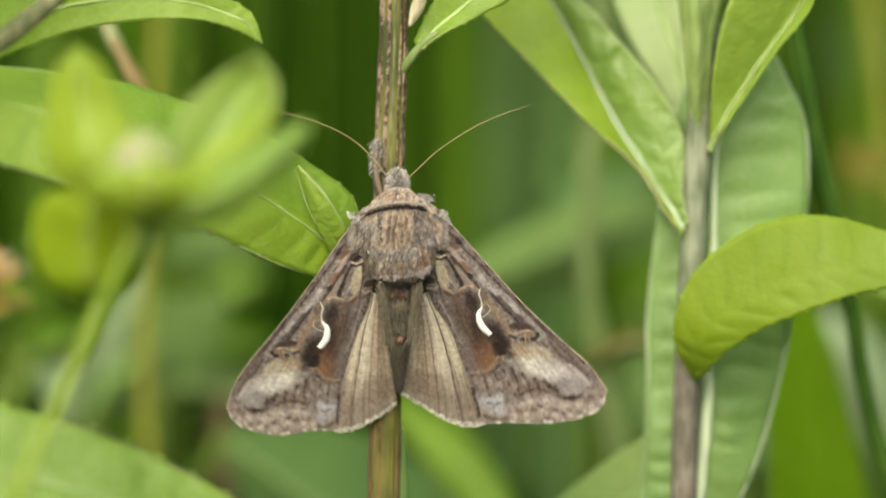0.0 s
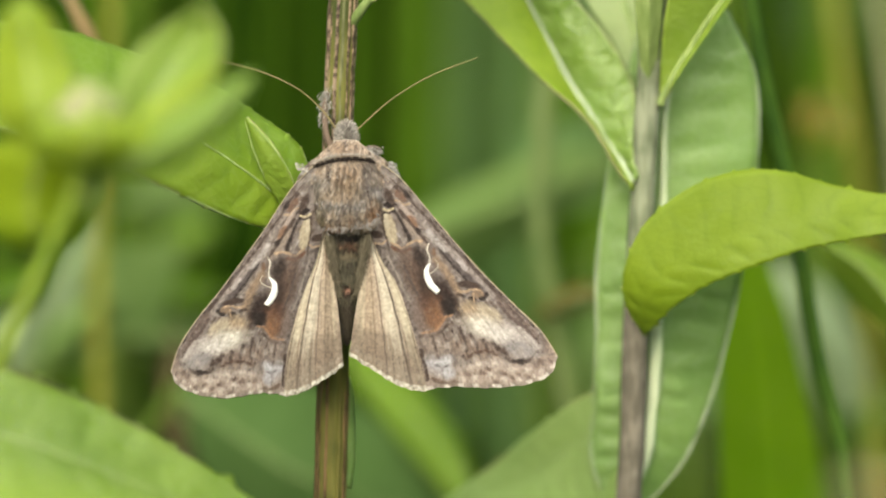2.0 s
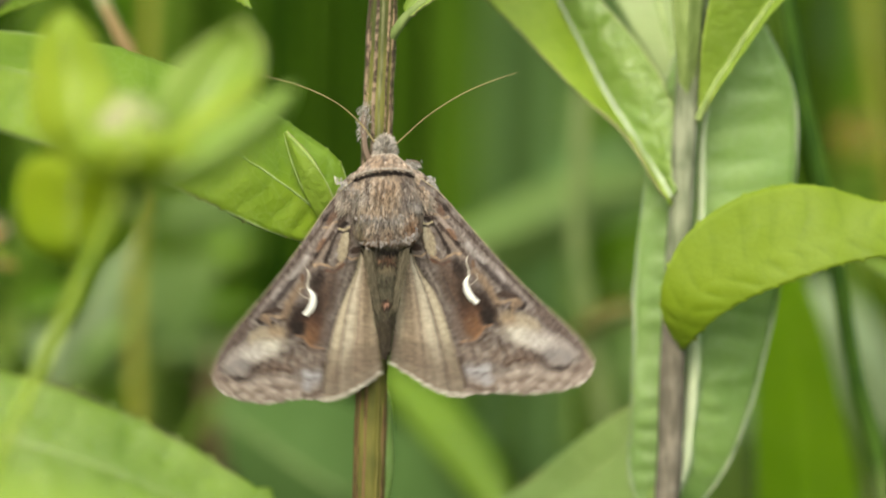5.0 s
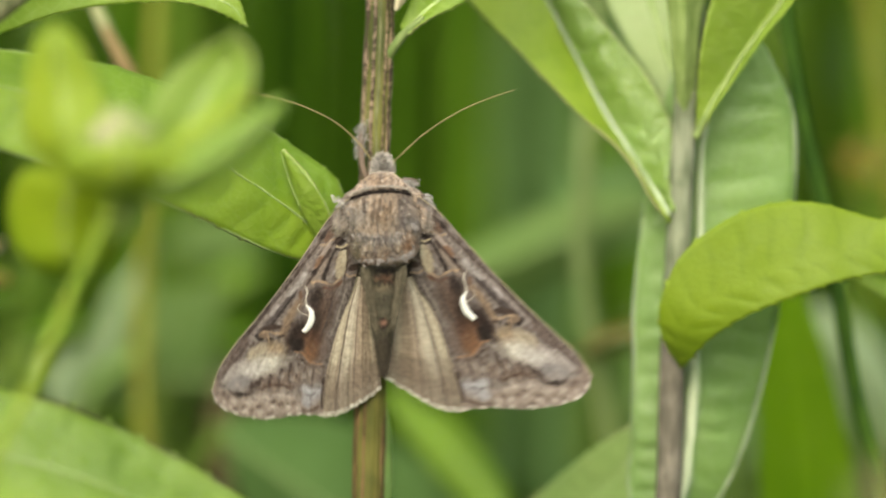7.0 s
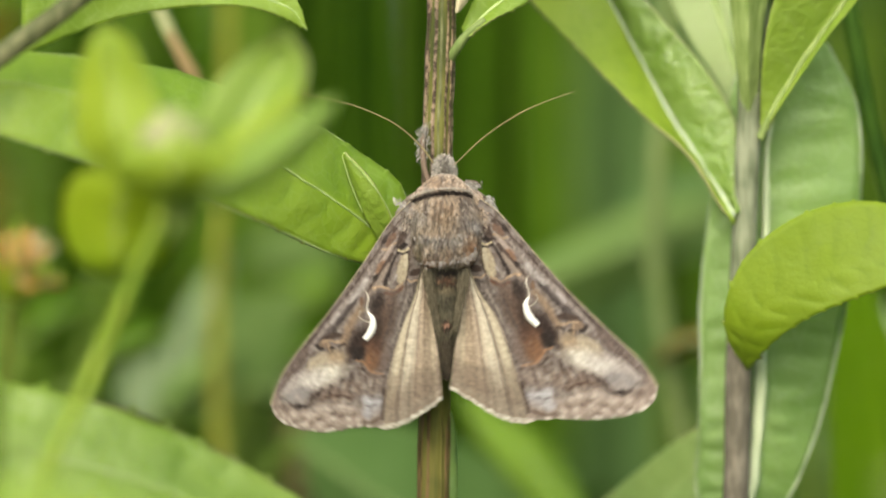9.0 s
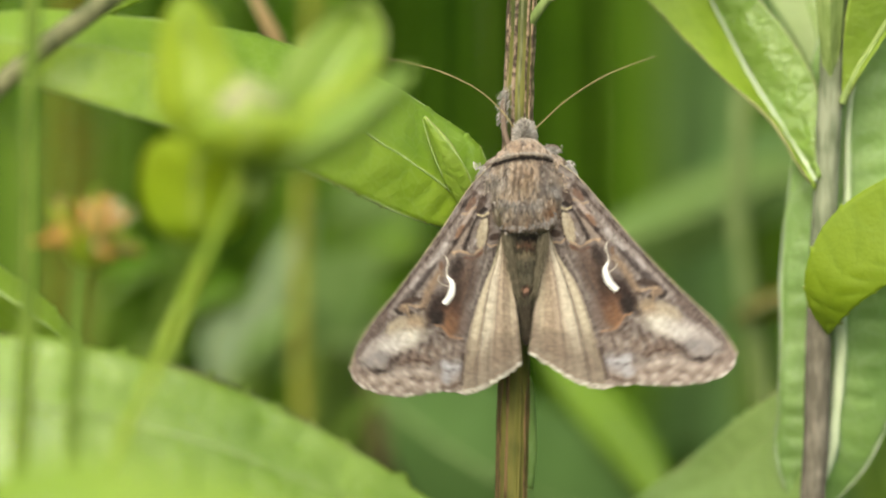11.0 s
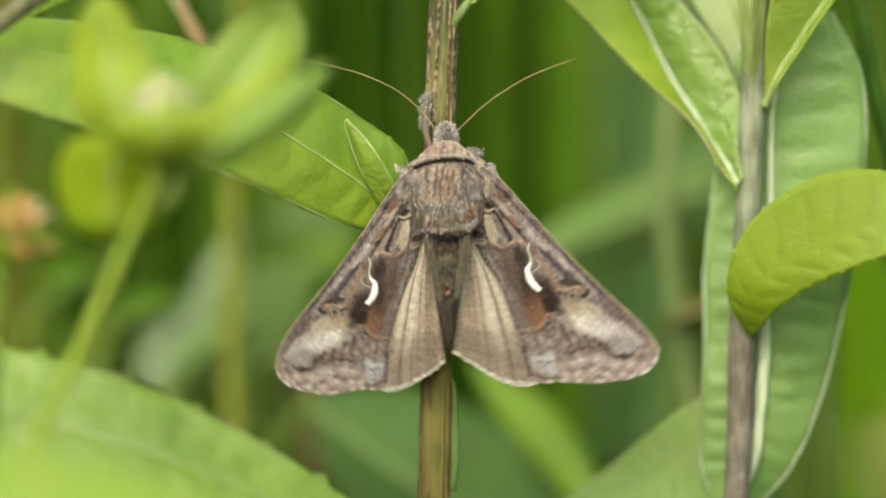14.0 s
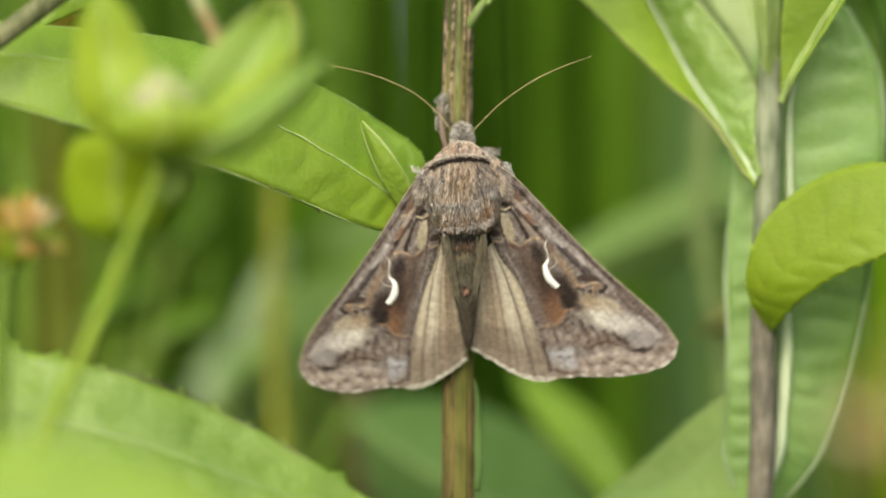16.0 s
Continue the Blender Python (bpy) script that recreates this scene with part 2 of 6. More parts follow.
STEM_MAUVE = stem_material("downy_mauve_stem", (0.1, 0.09, 0.066), (0.2, 0.178, 0.138), 0.8, 420.0, 0.25)
STEM_DOWNY = stem_material("downy_grey_green_stem", (0.105, 0.125, 0.07), (0.225, 0.245, 0.16), 0.8, 420.0, 0.12)
STEM_FRESH = stem_material("fresh_green_stem", (0.14, 0.22, 0.03), (0.24, 0.33, 0.06))
# Stem green darkened, so the stalks carry shade in their colour.
STEM_DIM = stem_material("shaded_stalk", (0.07, 0.12, 0.012), (0.12, 0.18, 0.025))
STEM_LIME = stem_material("yellow_green_stalk", (0.13, 0.21, 0.015), (0.2, 0.27, 0.03))
STEM_YELLOW = stem_material("yellowed_stalk", (0.15, 0.16, 0.018), (0.22, 0.22, 0.03))
STEM_DUN = stem_material("olive_brown_stem", (0.06, 0.07, 0.025), (0.165, 0.165, 0.08), 0.7, 420.0, 0.3)
STEM_SAGE = stem_material("downy_sage_leaf", (0.14, 0.2, 0.05), (0.25, 0.32, 0.11), 0.7, 420.0, 0.05)
STEM_GOLD = stem_material("yellow_green_furrow", (0.045, 0.052, 0.009), (0.125, 0.118, 0.025))
STEM_RUSSET = stem_material("russet_stem_ridge", (0.05, 0.03, 0.012), (0.16, 0.1, 0.045), 0.75, 300.0, 0.4, 0.07)
STEM_PALE = stem_material("dry_pale_stem", (0.3, 0.27, 0.16), (0.45, 0.4, 0.26))
STEM_BUD = stem_material("pale_bud", (0.2, 0.25, 0.08), (0.29, 0.285, 0.16))
STEM_STRAW = stem_material("straw", (0.22, 0.24, 0.11), (0.32, 0.33, 0.17))
STEM_OLIVE = stem_material("olive_stalk", (0.11, 0.16, 0.045), (0.17, 0.22, 0.075))
STEM_PINK = stem_material("pinkish_stem_ridge", (0.05, 0.034, 0.024), (0.24, 0.175, 0.125), 0.75, 450.0, 0.9, 0.05)
STEM_OCHRE = stem_material("ochre_stem_ridge", (0.055, 0.053, 0.011), (0.135, 0.122, 0.03))
STEM_DARK = stem_material("dark_rush_stem", (0.02, 0.058, 0.004), (0.045, 0.1, 0.008), 0.85)


# ---- mesh helpers ----
def thing(name, base, label, category, group=""):
    ob = new(name)
    ob.location = mm(base)
    ob.empty_display_size = 0.005
    return tagged(ob, label, category, group)


def part(name, bm, mat, parent, label="", rim=None):
    me = bpy.data.meshes.new(name)
    bm.to_mesh(me)
    bm.free()
    for f in me.polygons:
        f.use_smooth = True
    me.materials.append(mat)
    if rim:
        me.materials.append(rim)
    ob = new(name, me)
    if parent is not None:
        ob.parent = parent
        o, up = Vector(), parent
        while up is not None:
            o += up.location
            up = up.parent
        me.transform(Matrix.Translation(-o))
    if label:
        ob["label"] = label
    return ob


def spline(pts, n):
    """n + 1 points along a smooth line through the given ones (centripetal, so that it does not overshoot)."""
    p = [Vector(q) for q in pts]
    if len(p) == 2:
        return [p[0].lerp(p[1], i / n) for i in range(n + 1)]
    p = [2 * p[0] - p[1]] + p + [2 * p[-1] - p[-2]]
    out = []
    for i in range(n + 1):
        f = i / n * (len(p) - 3)
        k = min(int(f), len(p) - 4)
        a, b, c, d = p[k:k + 4]
        t1 = max((b - a).length, 1e-6) ** 0.5
        t2 = t1 + max((c - b).length, 1e-6) ** 0.5
        t3 = t2 + max((d - c).length, 1e-6) ** 0.5
        t = t1 + (f - k) * (t2 - t1)
        a1 = a.lerp(b, t / t1)
        a2 = b.lerp(c, (t - t1) / (t2 - t1))
        a3 = c.lerp(d, (t - t2) / (t3 - t2))
        out.append(a1.lerp(a2, t / t2).lerp(a2.lerp(a3, (t - t1) / (t3 - t1)), (t - t1) / (t2 - t1)))
    return out


def tube(pts, radii, n=24, sides=12, ridge=0.0, ridges=6, rough=0.0):
    """A tapered, slightly uneven stalk round a smooth line; pts in mm."""
    bm = bmesh.new()
    line = spline([mm(q) for q in pts], n)
    rad = [v[0] / 1000 for v in spline([(r, 0, 0) for r in radii], n)]
    rings = []
    for i, c in enumerate(line):
        d = (line[min(i + 1, n)] - line[max(i - 1, 0)]).normalized()
        u = d.cross(Vector((0, 1, 0.02))).normalized()
        w = u.cross(d).normalized()
        ring = []
        for j in range(sides):
            a = 2 * math.pi * j / sides
            k = 1 + ridge * math.cos(ridges * a) + rough * noise.noise(c * 400 + Vector((math.cos(a), math.sin(a), 0)) * 2)
            ring.append(bm.verts.new(c + rad[i] * k * (math.cos(a) * u + math.sin(a) * w)))
        rings.append(ring)
    for a, b in zip(rings, rings[1:]):
        for j in range(sides):
            bm.faces.new((a[j], a[(j + 1) % sides], b[(j + 1) % sides], b[j]))
    bm.faces.new(rings[0][::-1])
    bm.faces.new(rings[-1])
    return bm


def blade(left, mid, right, n=60, m=9, thick=0.22, teeth=0.0, pitch=3.0, veins=7, relief=0.12, wave=0.25, seed=0):
    """A leaf blade between its two edges and its midrib; raised side veins, toothed edge, waved surface, real thickness. mm."""
    bm = bmesh.new()
    L, M, R = (spline(q, n) for q in (left, mid, right))
    rng = random.Random(seed)
    top, bot = [], []
    mark_vein = bm.verts.layers.float.new("vein")
    mark_half = bm.verts.layers.float.new("half")
    for i in range(n + 1):
        s = i / n
        row_t, row_b = [], []
        along = (M[min(i + 1, n)] - M[max(i - 1, 0)]).normalized()
        across = (R[i] - L[i])
        nor = along.cross(across)
        nor = nor.normalized() if nor.length > 1e-6 else Vector((0, -1, 0))
        if nor.y > 0:
            nor = -nor
        tl, tr = rng.random(), rng.random()
        for j in range(-m, m + 1):
            k = abs(j) / m
            edge = L[i] if j < 0 else R[i]
            p = M[i].lerp(edge, k)
            if abs(j) == m and teeth and 0.04 < s < 0.97:
                out = (edge - M[i])
                if (i + int(3 * noise.noise(Vector((i * 0.13, seed, j))))) % int(pitch) == (0 if j < 0 else 2):
                    p = p + (out.normalized() + along * 0.5) * teeth * (0.3 + (tl if j < 0 else tr))
            w = 0.35 * noise.noise(Vector((s * 9 + seed, k * 1.5, j < 0)))
            v = abs(math.sin(math.pi * (s * veins - 0.45 * k + w + (0.25 if j < 0 else 0.0))))
            h = relief * (v - 0.5) * (0.6 + noise.noise(p * 0.5 + Vector((0, seed, 0)))) * math.sin(math.pi * min(1, k * 1.02)) + wave * noise.noise(p * 0.22 + Vector((seed, 0, 0))) * k
            h -= 0.35 * relief * max(0, 1 - k * 6)
            p = p + nor * h
            row_t.append(bm.verts.new(mm(p + nor * thick / 2)))
            row_b.append(bm.verts.new(mm(p - nor * thick / 2)))
            row_t[-1][mark_vein] = row_b[-1][mark_vein] = max(0.0, 1 - v / 0.42) * (1 - 0.75 * k) * min(1, 4 * k) if veins else 0.0
            row_t[-1][mark_half] = row_b[-1][mark_half] = 1.0 if j < 0 else 0.0
        top.append(row_t)
        bot.append(row_b)
    for i in range(n):
        for j in range(2 * m):
            bm.faces.new((top[i][j], top[i][j + 1], top[i + 1][j + 1], top[i + 1][j]))
            bm.faces.new((bot[i][j], bot[i + 1][j], bot[i + 1][j + 1], bot[i][j + 1]))
        for j in (0, 2 * m):
            bm.faces.new((top[i][j], top[i + 1][j], bot[i + 1][j], bot[i][j])).material_index = 1
    for i in (0, n):
        for j in range(2 * m):
            bm.faces.new((top[i][j], bot[i][j], bot[i][j + 1], top[i][j + 1]))
    bmesh.ops.recalc_face_normals(bm, faces=bm.faces[:])
    return bm


def add_leaf(parent, mat, left, mid, right, rib=0.22, rib_mat=None, label="", name="leaf", lift=0.12, edge=None, **kw):
    ob = part(name, blade(left, mid, right, **kw), mat, parent, label, RIM)
    if rib:
        line = [q + Vector((0.12 * noise.noise(q * 0.5), -lift, 0.12 * noise.noise(q * 0.5 + Vector((9, 0, 0))))) for q in spline(mid, 40)]
        part("midrib", tube(line, rib if type(rib) is list else [rib, rib * 0.8, rib * 0.25], 80, 8, 0, 1, 0.5), rib_mat or RIB, ob)
    if edge:
        for side in (left, right):
            part("leaf_edge", tube([q - Vector((0, 0.05, 0)) for q in spline(side, 60)], [edge[0] * 0.6, edge[0], edge[0] * 0.6], 90, 6, 0, 1, 0.5), edge[1], ob)
    return ob


# ---- the moth's plant ----
def host_plant():
    base = (-3.6, 3.6, -Z0)
    plant = thing("flowering_stem_plant", base, "ridged green and brown plant stem with toothed bright green leaves", "plant")
    line = [(-3.6, 4.2, -Z0), (-4.6, 4.1, -120), (-5.45, 4.00, -20.60), (-5.36, 4.00, -15.83), (-5.24, 3.90, -10.10), (-5.08, 3.40, -0.40), (-4.96, 3.00, 7.67), (-4.72, 3.00, 14.94), (-4.56, 3.00, 19.78), (-4.39, 3.00, 25.84), (2, 4, 90), (5, 8, 160)]
    rad = [1.7, 1.4, 1.14, 1.12, 1.1, 1.05, 1.02, 1.0, 0.98, 1.0, 0.9, 0.6]
    dense = spline(line, 160)
    radii = [v[0] for v in spline([(r, 0, 0) for r in rad], 160)]
    cut = 73  # the stem is greener and yellower below the moth, browner above it
    for a, b, core, ridges, name in ((0, cut, STEM_GOLD, (STEM_RUSSET, STEM_RUSSET, STEM_OCHRE, STEM_OCHRE, STEM_RUSSET), "lower_stem"),
                                     (cut, 160, STEM_GREEN, (STEM_PINK, STEM_BROWN, STEM_BROWN, STEM_DUN, STEM_PINK, STEM_BROWN, STEM_PINK), "upper_stem")):
        stem = part(name, tube(dense[a:b + 1], radii[a:b + 1], 120, 30, 0.05, 7, 0.08), core, plant)
        for k in range(14):
            w = 2 * math.pi * (k + 0.28) / 14
            pts = [q + Vector((math.cos(w), -math.sin(w), 0)) * r * 0.93 for q, r in zip(dense[a:b + 1], radii[a:b + 1])]
            part("stem_ridge", tube(pts, [0.15 + 0.03 * math.sin(k * 2.1), 0.14, 0.13], 240, 8, 0, 1, 0.6), ridges[k % len(ridges)], stem)
    # long leaf that leaves the stem behind the moth
    add_leaf(plant, LEAF_LONG,
             [(-6.94, 3.00, 3.63), (-7.65, 2.60, 5.73), (-10.13, 2.20, 7.65), (-13.28, 0.00, 9.81), (-19.14, -3.20, 12.26), (-24.21, -5.20, 13.80), (-31.96, -8.20, 14.68), (-39.59, -12.00, 14.92), (-47.90, -16.00, 12.51)],
             [(-6.94, 3.00, 1.54), (-8.93, 1.40, 2.18), (-11.30, -0.80, 3.94), (-14.83, -3.60, 6.32), (-19.10, -6.60, 8.55), (-24.53, -9.00, 10.29), (-31.86, -11.50, 12.21), (-39.51, -14.00, 12.75), (-47.90, -16.00, 12.43)],
             [(-6.94, 3.00, -0.40), (-9.74, 0.60, -0.07), (-12.51, -2.20, 0.82), (-15.64, -5.40, 2.26), (-19.51, -8.60, 3.92), (-24.94, -11.00, 5.76), (-31.87, -13.20, 8.02), (-39.51, -14.00, 10.21), (-47.90, -16.00, 12.31)],
             n=150, teeth=0.16, pitch=9, veins=13, relief=0.16, seed=3, edge=(0.055, RIB), rib=0.11, lift=0.1, rib_mat=RIB)
    # small folded leaf in its axil
    add_leaf(plant, LEAF_YOUNG,
             [(-7.62, -0.20, 2.18), (-8.49, -1.30, 4.26), (-9.60, -1.60, 5.86), (-11.45, -1.20, 7.86)],
             [(-8.27, 0.20, 1.78), (-9.46, -0.70, 3.78), (-10.37, -1.10, 5.66), (-11.50, -1.00, 7.75)],
             [(-8.90, 0.80, 1.72), (-10.05, 0.00, 3.52), (-10.90, -0.50, 5.52), (-11.55, -0.80, 7.67)],
             n=40, m=6, thick=0.08, veins=9, relief=0.14, wave=0.5, seed=4, rib=0, edge=(0.035, RIB))
    # stalked leaf over the moth, its stalk running down the stem
    part("leaf_stalk", tube([(-4.60, 3.60, 13.14), (-4.11, 2.80, 14.45), (-3.46, 2.20, 15.48), (-2.74, 2.00, 16.36), (-1.49, 2.00, 17.41)], [0.3, 0.36, 0.36, 0.32, 0.26], 30, 10), STEM_OLIVE, plant)
    add_leaf(plant, LEAF,
             [(-3.14, 2.60, 16.78), (-1.89, 2.60, 19.37), (-0.48, 2.60, 21.38), (3.56, 3.00, 25.84), (7.61, 4.00, 29.12)],
             [(-2.98, 2.20, 16.37), (-1.37, 2.40, 17.91), (0.57, 2.40, 19.44), (4.37, 3.00, 24.22), (7.69, 4.00, 29.20)],
             [(-2.82, 1.80, 16.04), (-1.04, 1.80, 17.32), (1.13, 1.80, 18.45), (7.59, 2.40, 22.99), (7.78, 4.00, 29.28)],
             n=40, teeth=0.2, veins=8, seed=5, rib=0.1)
    # bud and bract above the joint
    add_leaf(plant, STEM_PALE, [(-3.62, 1.40, 17.92), (-3.38, 1.20, 19.32), (-2.69, 1.00, 20.92)], [(-3.46, 1.20, 17.83), (-2.97, 1.00, 19.39), (-2.49, 1.00, 21.12)],
             [(-3.26, 1.40, 17.92), (-2.41, 1.40, 19.24), (-2.29, 1.00, 21.24)], n=16, m=3, rib=0, name="bract", veins=2)
    # small leaf low on the stem
    add_leaf(plant, LEAF_BACK, [(-4.93, 4.00, -18.61), (-4.64, 4.00, -15.78), (-4.52, 4.00, -12.54), (-4.20, 4.00, -10.72)], [(-4.52, 4.00, -18.61), (-4.20, 4.00, -15.78), (-4.16, 4.00, -12.54), (-4.12, 4.00, -10.60)],
             [(-3.96, 4.60, -18.63), (-3.64, 4.60, -15.80), (-3.80, 4.60, -12.56), (-4.08, 4.00, -10.52)], n=24, m=3, rib=0, name="leaflet", veins=4)


# ---- the neighbouring plant with broad leaves ----
def right_plant():
    plant = thing("broad_leaved_plant", (17, 12, -Z0), "downy mauve plant stem with broad light green clasping leaves", "plant")
    line = [(17, 11, -Z0), (16.6, 10, -120), (16.00, 9.20, -20.87), (16.29, 9.20, -16.04), (16.52, 9.00, -6.97), (16.93, 8.80, 1.61), (17.40, 8.40, 11.81), (17.67, 8.00, 17.51), (17.88, 8.00, 22.41), (18.20, 8.00, 32.19), (24, 10, 90)]
    dense = spline(line, 200)
    radii = [v[0] for v in spline([(r, 0, 0) for r in (1.7, 1.4, 0.92, 0.92, 0.93, 0.92, 0.9, 1.05, 1.15, 1.05, 0.7)], 200)]
    joint = min(range(201), key=lambda i: abs(dense[i].z + 5.5))  # mauve below the front leaf, grey-green above
    part("lower_stem", tube(dense[:joint + 1], radii[:joint + 1], 120, 24, 0.03, 9, 0.05), STEM_MAUVE, plant, "downy mauve-brown stem")
    part("upper_stem", tube(dense[joint:], radii[joint:], 120, 24, 0.03, 9, 0.05), STEM_DOWNY, plant, "downy grey-green stem")
    # leaf rising to the upper left of the stem, folded along its midrib
    # this half's yellower green has light passing through put into it
    add_leaf(plant, LEAF_BROAD,
             [(16.16, 8.00, 2.84), (14.83, 8.40, 4.96), (12.60, 8.90, 7.94), (9.34, 9.30, 11.10), (5.67, 9.70, 14.78), (1.58, 10.10, 19.13), (-2.93, 10.60, 24.56), (-7.03, 11.00, 30.73)],
             [(16.20, 7.80, 3.16), (15.13, 8.80, 4.80), (13.11, 9.60, 7.75), (10.42, 10.00, 11.03), (7.52, 10.40, 14.92), (4.00, 10.80, 19.77), (-0.67, 11.30, 25.21), (-7.04, 11.70, 30.81)],
             [(16.24, 8.00, 3.45), (15.48, 9.60, 4.64), (13.67, 10.70, 7.55), (11.55, 11.10, 10.96), (9.39, 11.50, 15.08), (6.44, 11.90, 20.43), (1.59, 12.40, 25.87), (-7.05, 12.80, 30.91)],
             n=120, teeth=0.1, pitch=9, veins=14, relief=0.12, wave=0.4, seed=7, edge=(0.03, STEM_DUN), rib=0, name="leaf_half")
    fold = [(16.24, 7.80, 3.45), (15.48, 9.30, 4.64), (13.67, 10.40, 7.55), (11.55, 10.80, 10.96), (9.39, 11.20, 15.08), (6.44, 11.60, 20.43), (1.59, 12.10, 25.87), (-7.05, 12.50, 30.91)]
    part("midrib", tube(fold, [0.14, 0.26, 0.32, 0.22, 0.12, 0.09, 0.06, 0.03], 120, 8, 0, 1, 0.5), RIB_FOLD, plant, "whitish downy midrib")
    # the other half of the same leaf, with sky sheen put into its green
    add_leaf(plant, LEAF_FOLD,
             [(16.24, 8.00, 3.45), (15.48, 9.60, 4.64), (13.67, 10.70, 7.55), (11.55, 11.10, 10.96), (9.39, 11.50, 15.08), (6.44, 11.90, 20.43), (1.59, 12.40, 25.87), (-7.05, 12.80, 30.91)],
             [(16.43, 7.60, 3.77), (15.99, 8.80, 5.57), (14.99, 9.70, 8.69), (13.00, 10.10, 12.34), (10.18, 10.50, 16.44), (7.08, 10.90, 20.97), (2.20, 11.40, 26.24), (-7.04, 11.80, 30.90)],
             [(16.65, 8.00, 4.06), (16.52, 8.80, 6.51), (16.38, 9.50, 9.79), (14.47, 9.90, 13.68), (11.00, 10.30, 17.79), (7.73, 10.70, 21.49), (2.81, 11.20, 26.64), (-7.04, 11.60, 30.93)],
             n=120, teeth=0.08, pitch=9, veins=14, relief=0.25, wave=0.5, seed=18, edge=(0.04, STEM_STRAW), rib=0, name="leaf_half")
    # pale leaf behind the stem's top, sky light put into its colour
    add_leaf(plant, LEAF_WAN,
             [(16.62, 13.00, 10.26), (14.80, 14.00, 13.57), (12.76, 15.00, 16.90), (11.38, 16.00, 20.24), (10.74, 17.00, 25.26), (12.43, 18.00, 30.29)],
             [(17.03, 13.00, 10.26), (16.24, 14.00, 14.81), (15.24, 15.00, 18.14), (14.45, 16.00, 21.07), (13.65, 17.00, 25.26), (12.51, 18.00, 30.38)],
             [(17.45, 13.00, 10.26), (17.36, 14.00, 14.81), (17.10, 15.00, 18.14), (16.93, 16.00, 21.07), (15.72, 17.00, 25.26), (12.60, 18.00, 30.46)],
             n=50, veins=10, seed=8, rib=0.25)
    # young leaf sheathing the stem's top
    add_leaf(plant, STEM_SAGE,
             [(17.06, 9.20, 8.15), (16.42, 7.20, 14.23), (16.05, 7.00, 17.89), (15.64, 7.00, 21.55), (16.01, 7.00, 26.44)],
             [(17.26, 9.00, 7.90), (17.20, 6.30, 14.21), (17.14, 5.60, 17.85), (17.21, 5.50, 21.49), (17.31, 6.00, 26.47)],
             [(17.51, 9.20, 8.15), (18.13, 7.20, 14.23), (18.49, 7.00, 17.89), (19.22, 7.00, 21.55), (18.25, 7.00, 26.60)],
             n=40, veins=6, seed=17, rib=0)
    # folded leaf rising to the upper right
    add_leaf(plant, LEAF_YOUNG,
             [(18.12, 8.00, 9.28), (18.16, 7.00, 12.19), (18.37, 6.00, 15.42), (19.18, 5.00, 19.04), (20.96, 4.00, 23.06), (25.31, 2.00, 27.40)],
             [(18.20, 8.00, 9.03), (18.88, 7.50, 10.78), (20.50, 7.50, 13.43), (22.64, 7.00, 16.67), (24.71, 6.00, 19.89), (25.39, 2.00, 27.48)],
             [(18.28, 8.00, 8.87), (19.14, 7.00, 10.65), (20.83, 6.60, 13.24), (23.08, 6.00, 16.48), (25.55, 5.00, 19.94), (25.47, 2.00, 27.56)],
             n=50, teeth=0.1, veins=9, seed=9, rib=0.32, rib_mat=STEM_SAGE)
    # long leaf hanging behind the stem
    add_leaf(plant, LEAF_BACK,
             [(17.56, 10.60, 17.59), (15.11, 10.90, 8.58), (14.30, 11.20, 2.84), (13.73, 11.40, -2.90), (13.74, 11.70, -7.84), (13.58, 11.70, -12.76), (13.50, 11.70, -16.87), (15.34, 11.70, -21.39)],
             [(20.02, 10.60, 17.39), (18.72, 10.80, 8.58), (18.51, 10.80, 2.84), (18.31, 10.80, -2.90), (18.06, 10.80, -7.82), (17.73, 10.80, -12.74), (17.24, 10.80, -16.84), (15.43, 11.70, -21.47)],
             [(22.99, 10.90, 15.96), (25.13, 11.20, 11.25), (25.24, 11.70, 3.66), (24.27, 12.00, -2.91), (23.30, 12.30, -7.85), (21.90, 12.30, -12.78), (19.67, 12.00, -17.50), (15.51, 11.70, -21.55)],
             n=100, teeth=0.1, pitch=8, veins=19, relief=0.32, wave=0.5, seed=10, edge=(0.1, RIB_FOLD), rib=[0.1, 0.2, 0.42, 0.46, 0.4, 0.15], lift=0.3, rib_mat=RIB_WHITE)
    # the big leaf in front, lit from above
    add_leaf(plant, LEAF_LIT,
             [(17.14, 8.00, -7.44), (15.79, 6.50, -5.38), (15.59, 5.50, -2.85), (17.03, 5.00, 0.48), (20.19, 4.80, 3.07), (23.84, 5.00, 4.33), (26.88, 5.00, 4.29), (30.65, 5.00, 3.32), (36.00, 5.00, 2.34), (42.17, 6.00, 1.41)],
             [(17.18, 8.00, -7.52), (16.84, 6.50, -6.11), (17.37, 5.20, -4.47), (18.77, 4.70, -2.84), (21.58, 4.30, -1.22), (24.61, 4.20, -0.08), (27.65, 4.20, 0.64), (31.09, 4.30, 0.97), (35.97, 4.60, 1.13), (42.17, 6.00, 1.37)],
             [(17.22, 8.00, -7.56), (17.90, 6.60, -6.76), (19.19, 5.20, -5.44), (21.38, 4.40, -3.97), (23.79, 4.00, -2.91), (26.22, 3.90, -2.02), (28.64, 3.90, -1.22), (31.88, 4.00, -0.57), (35.96, 4.40, 0.08), (42.17, 6.00, 1.33)],
             n=150, teeth=0.22, pitch=8, veins=13, relief=0.12, seed=11, rib=0)
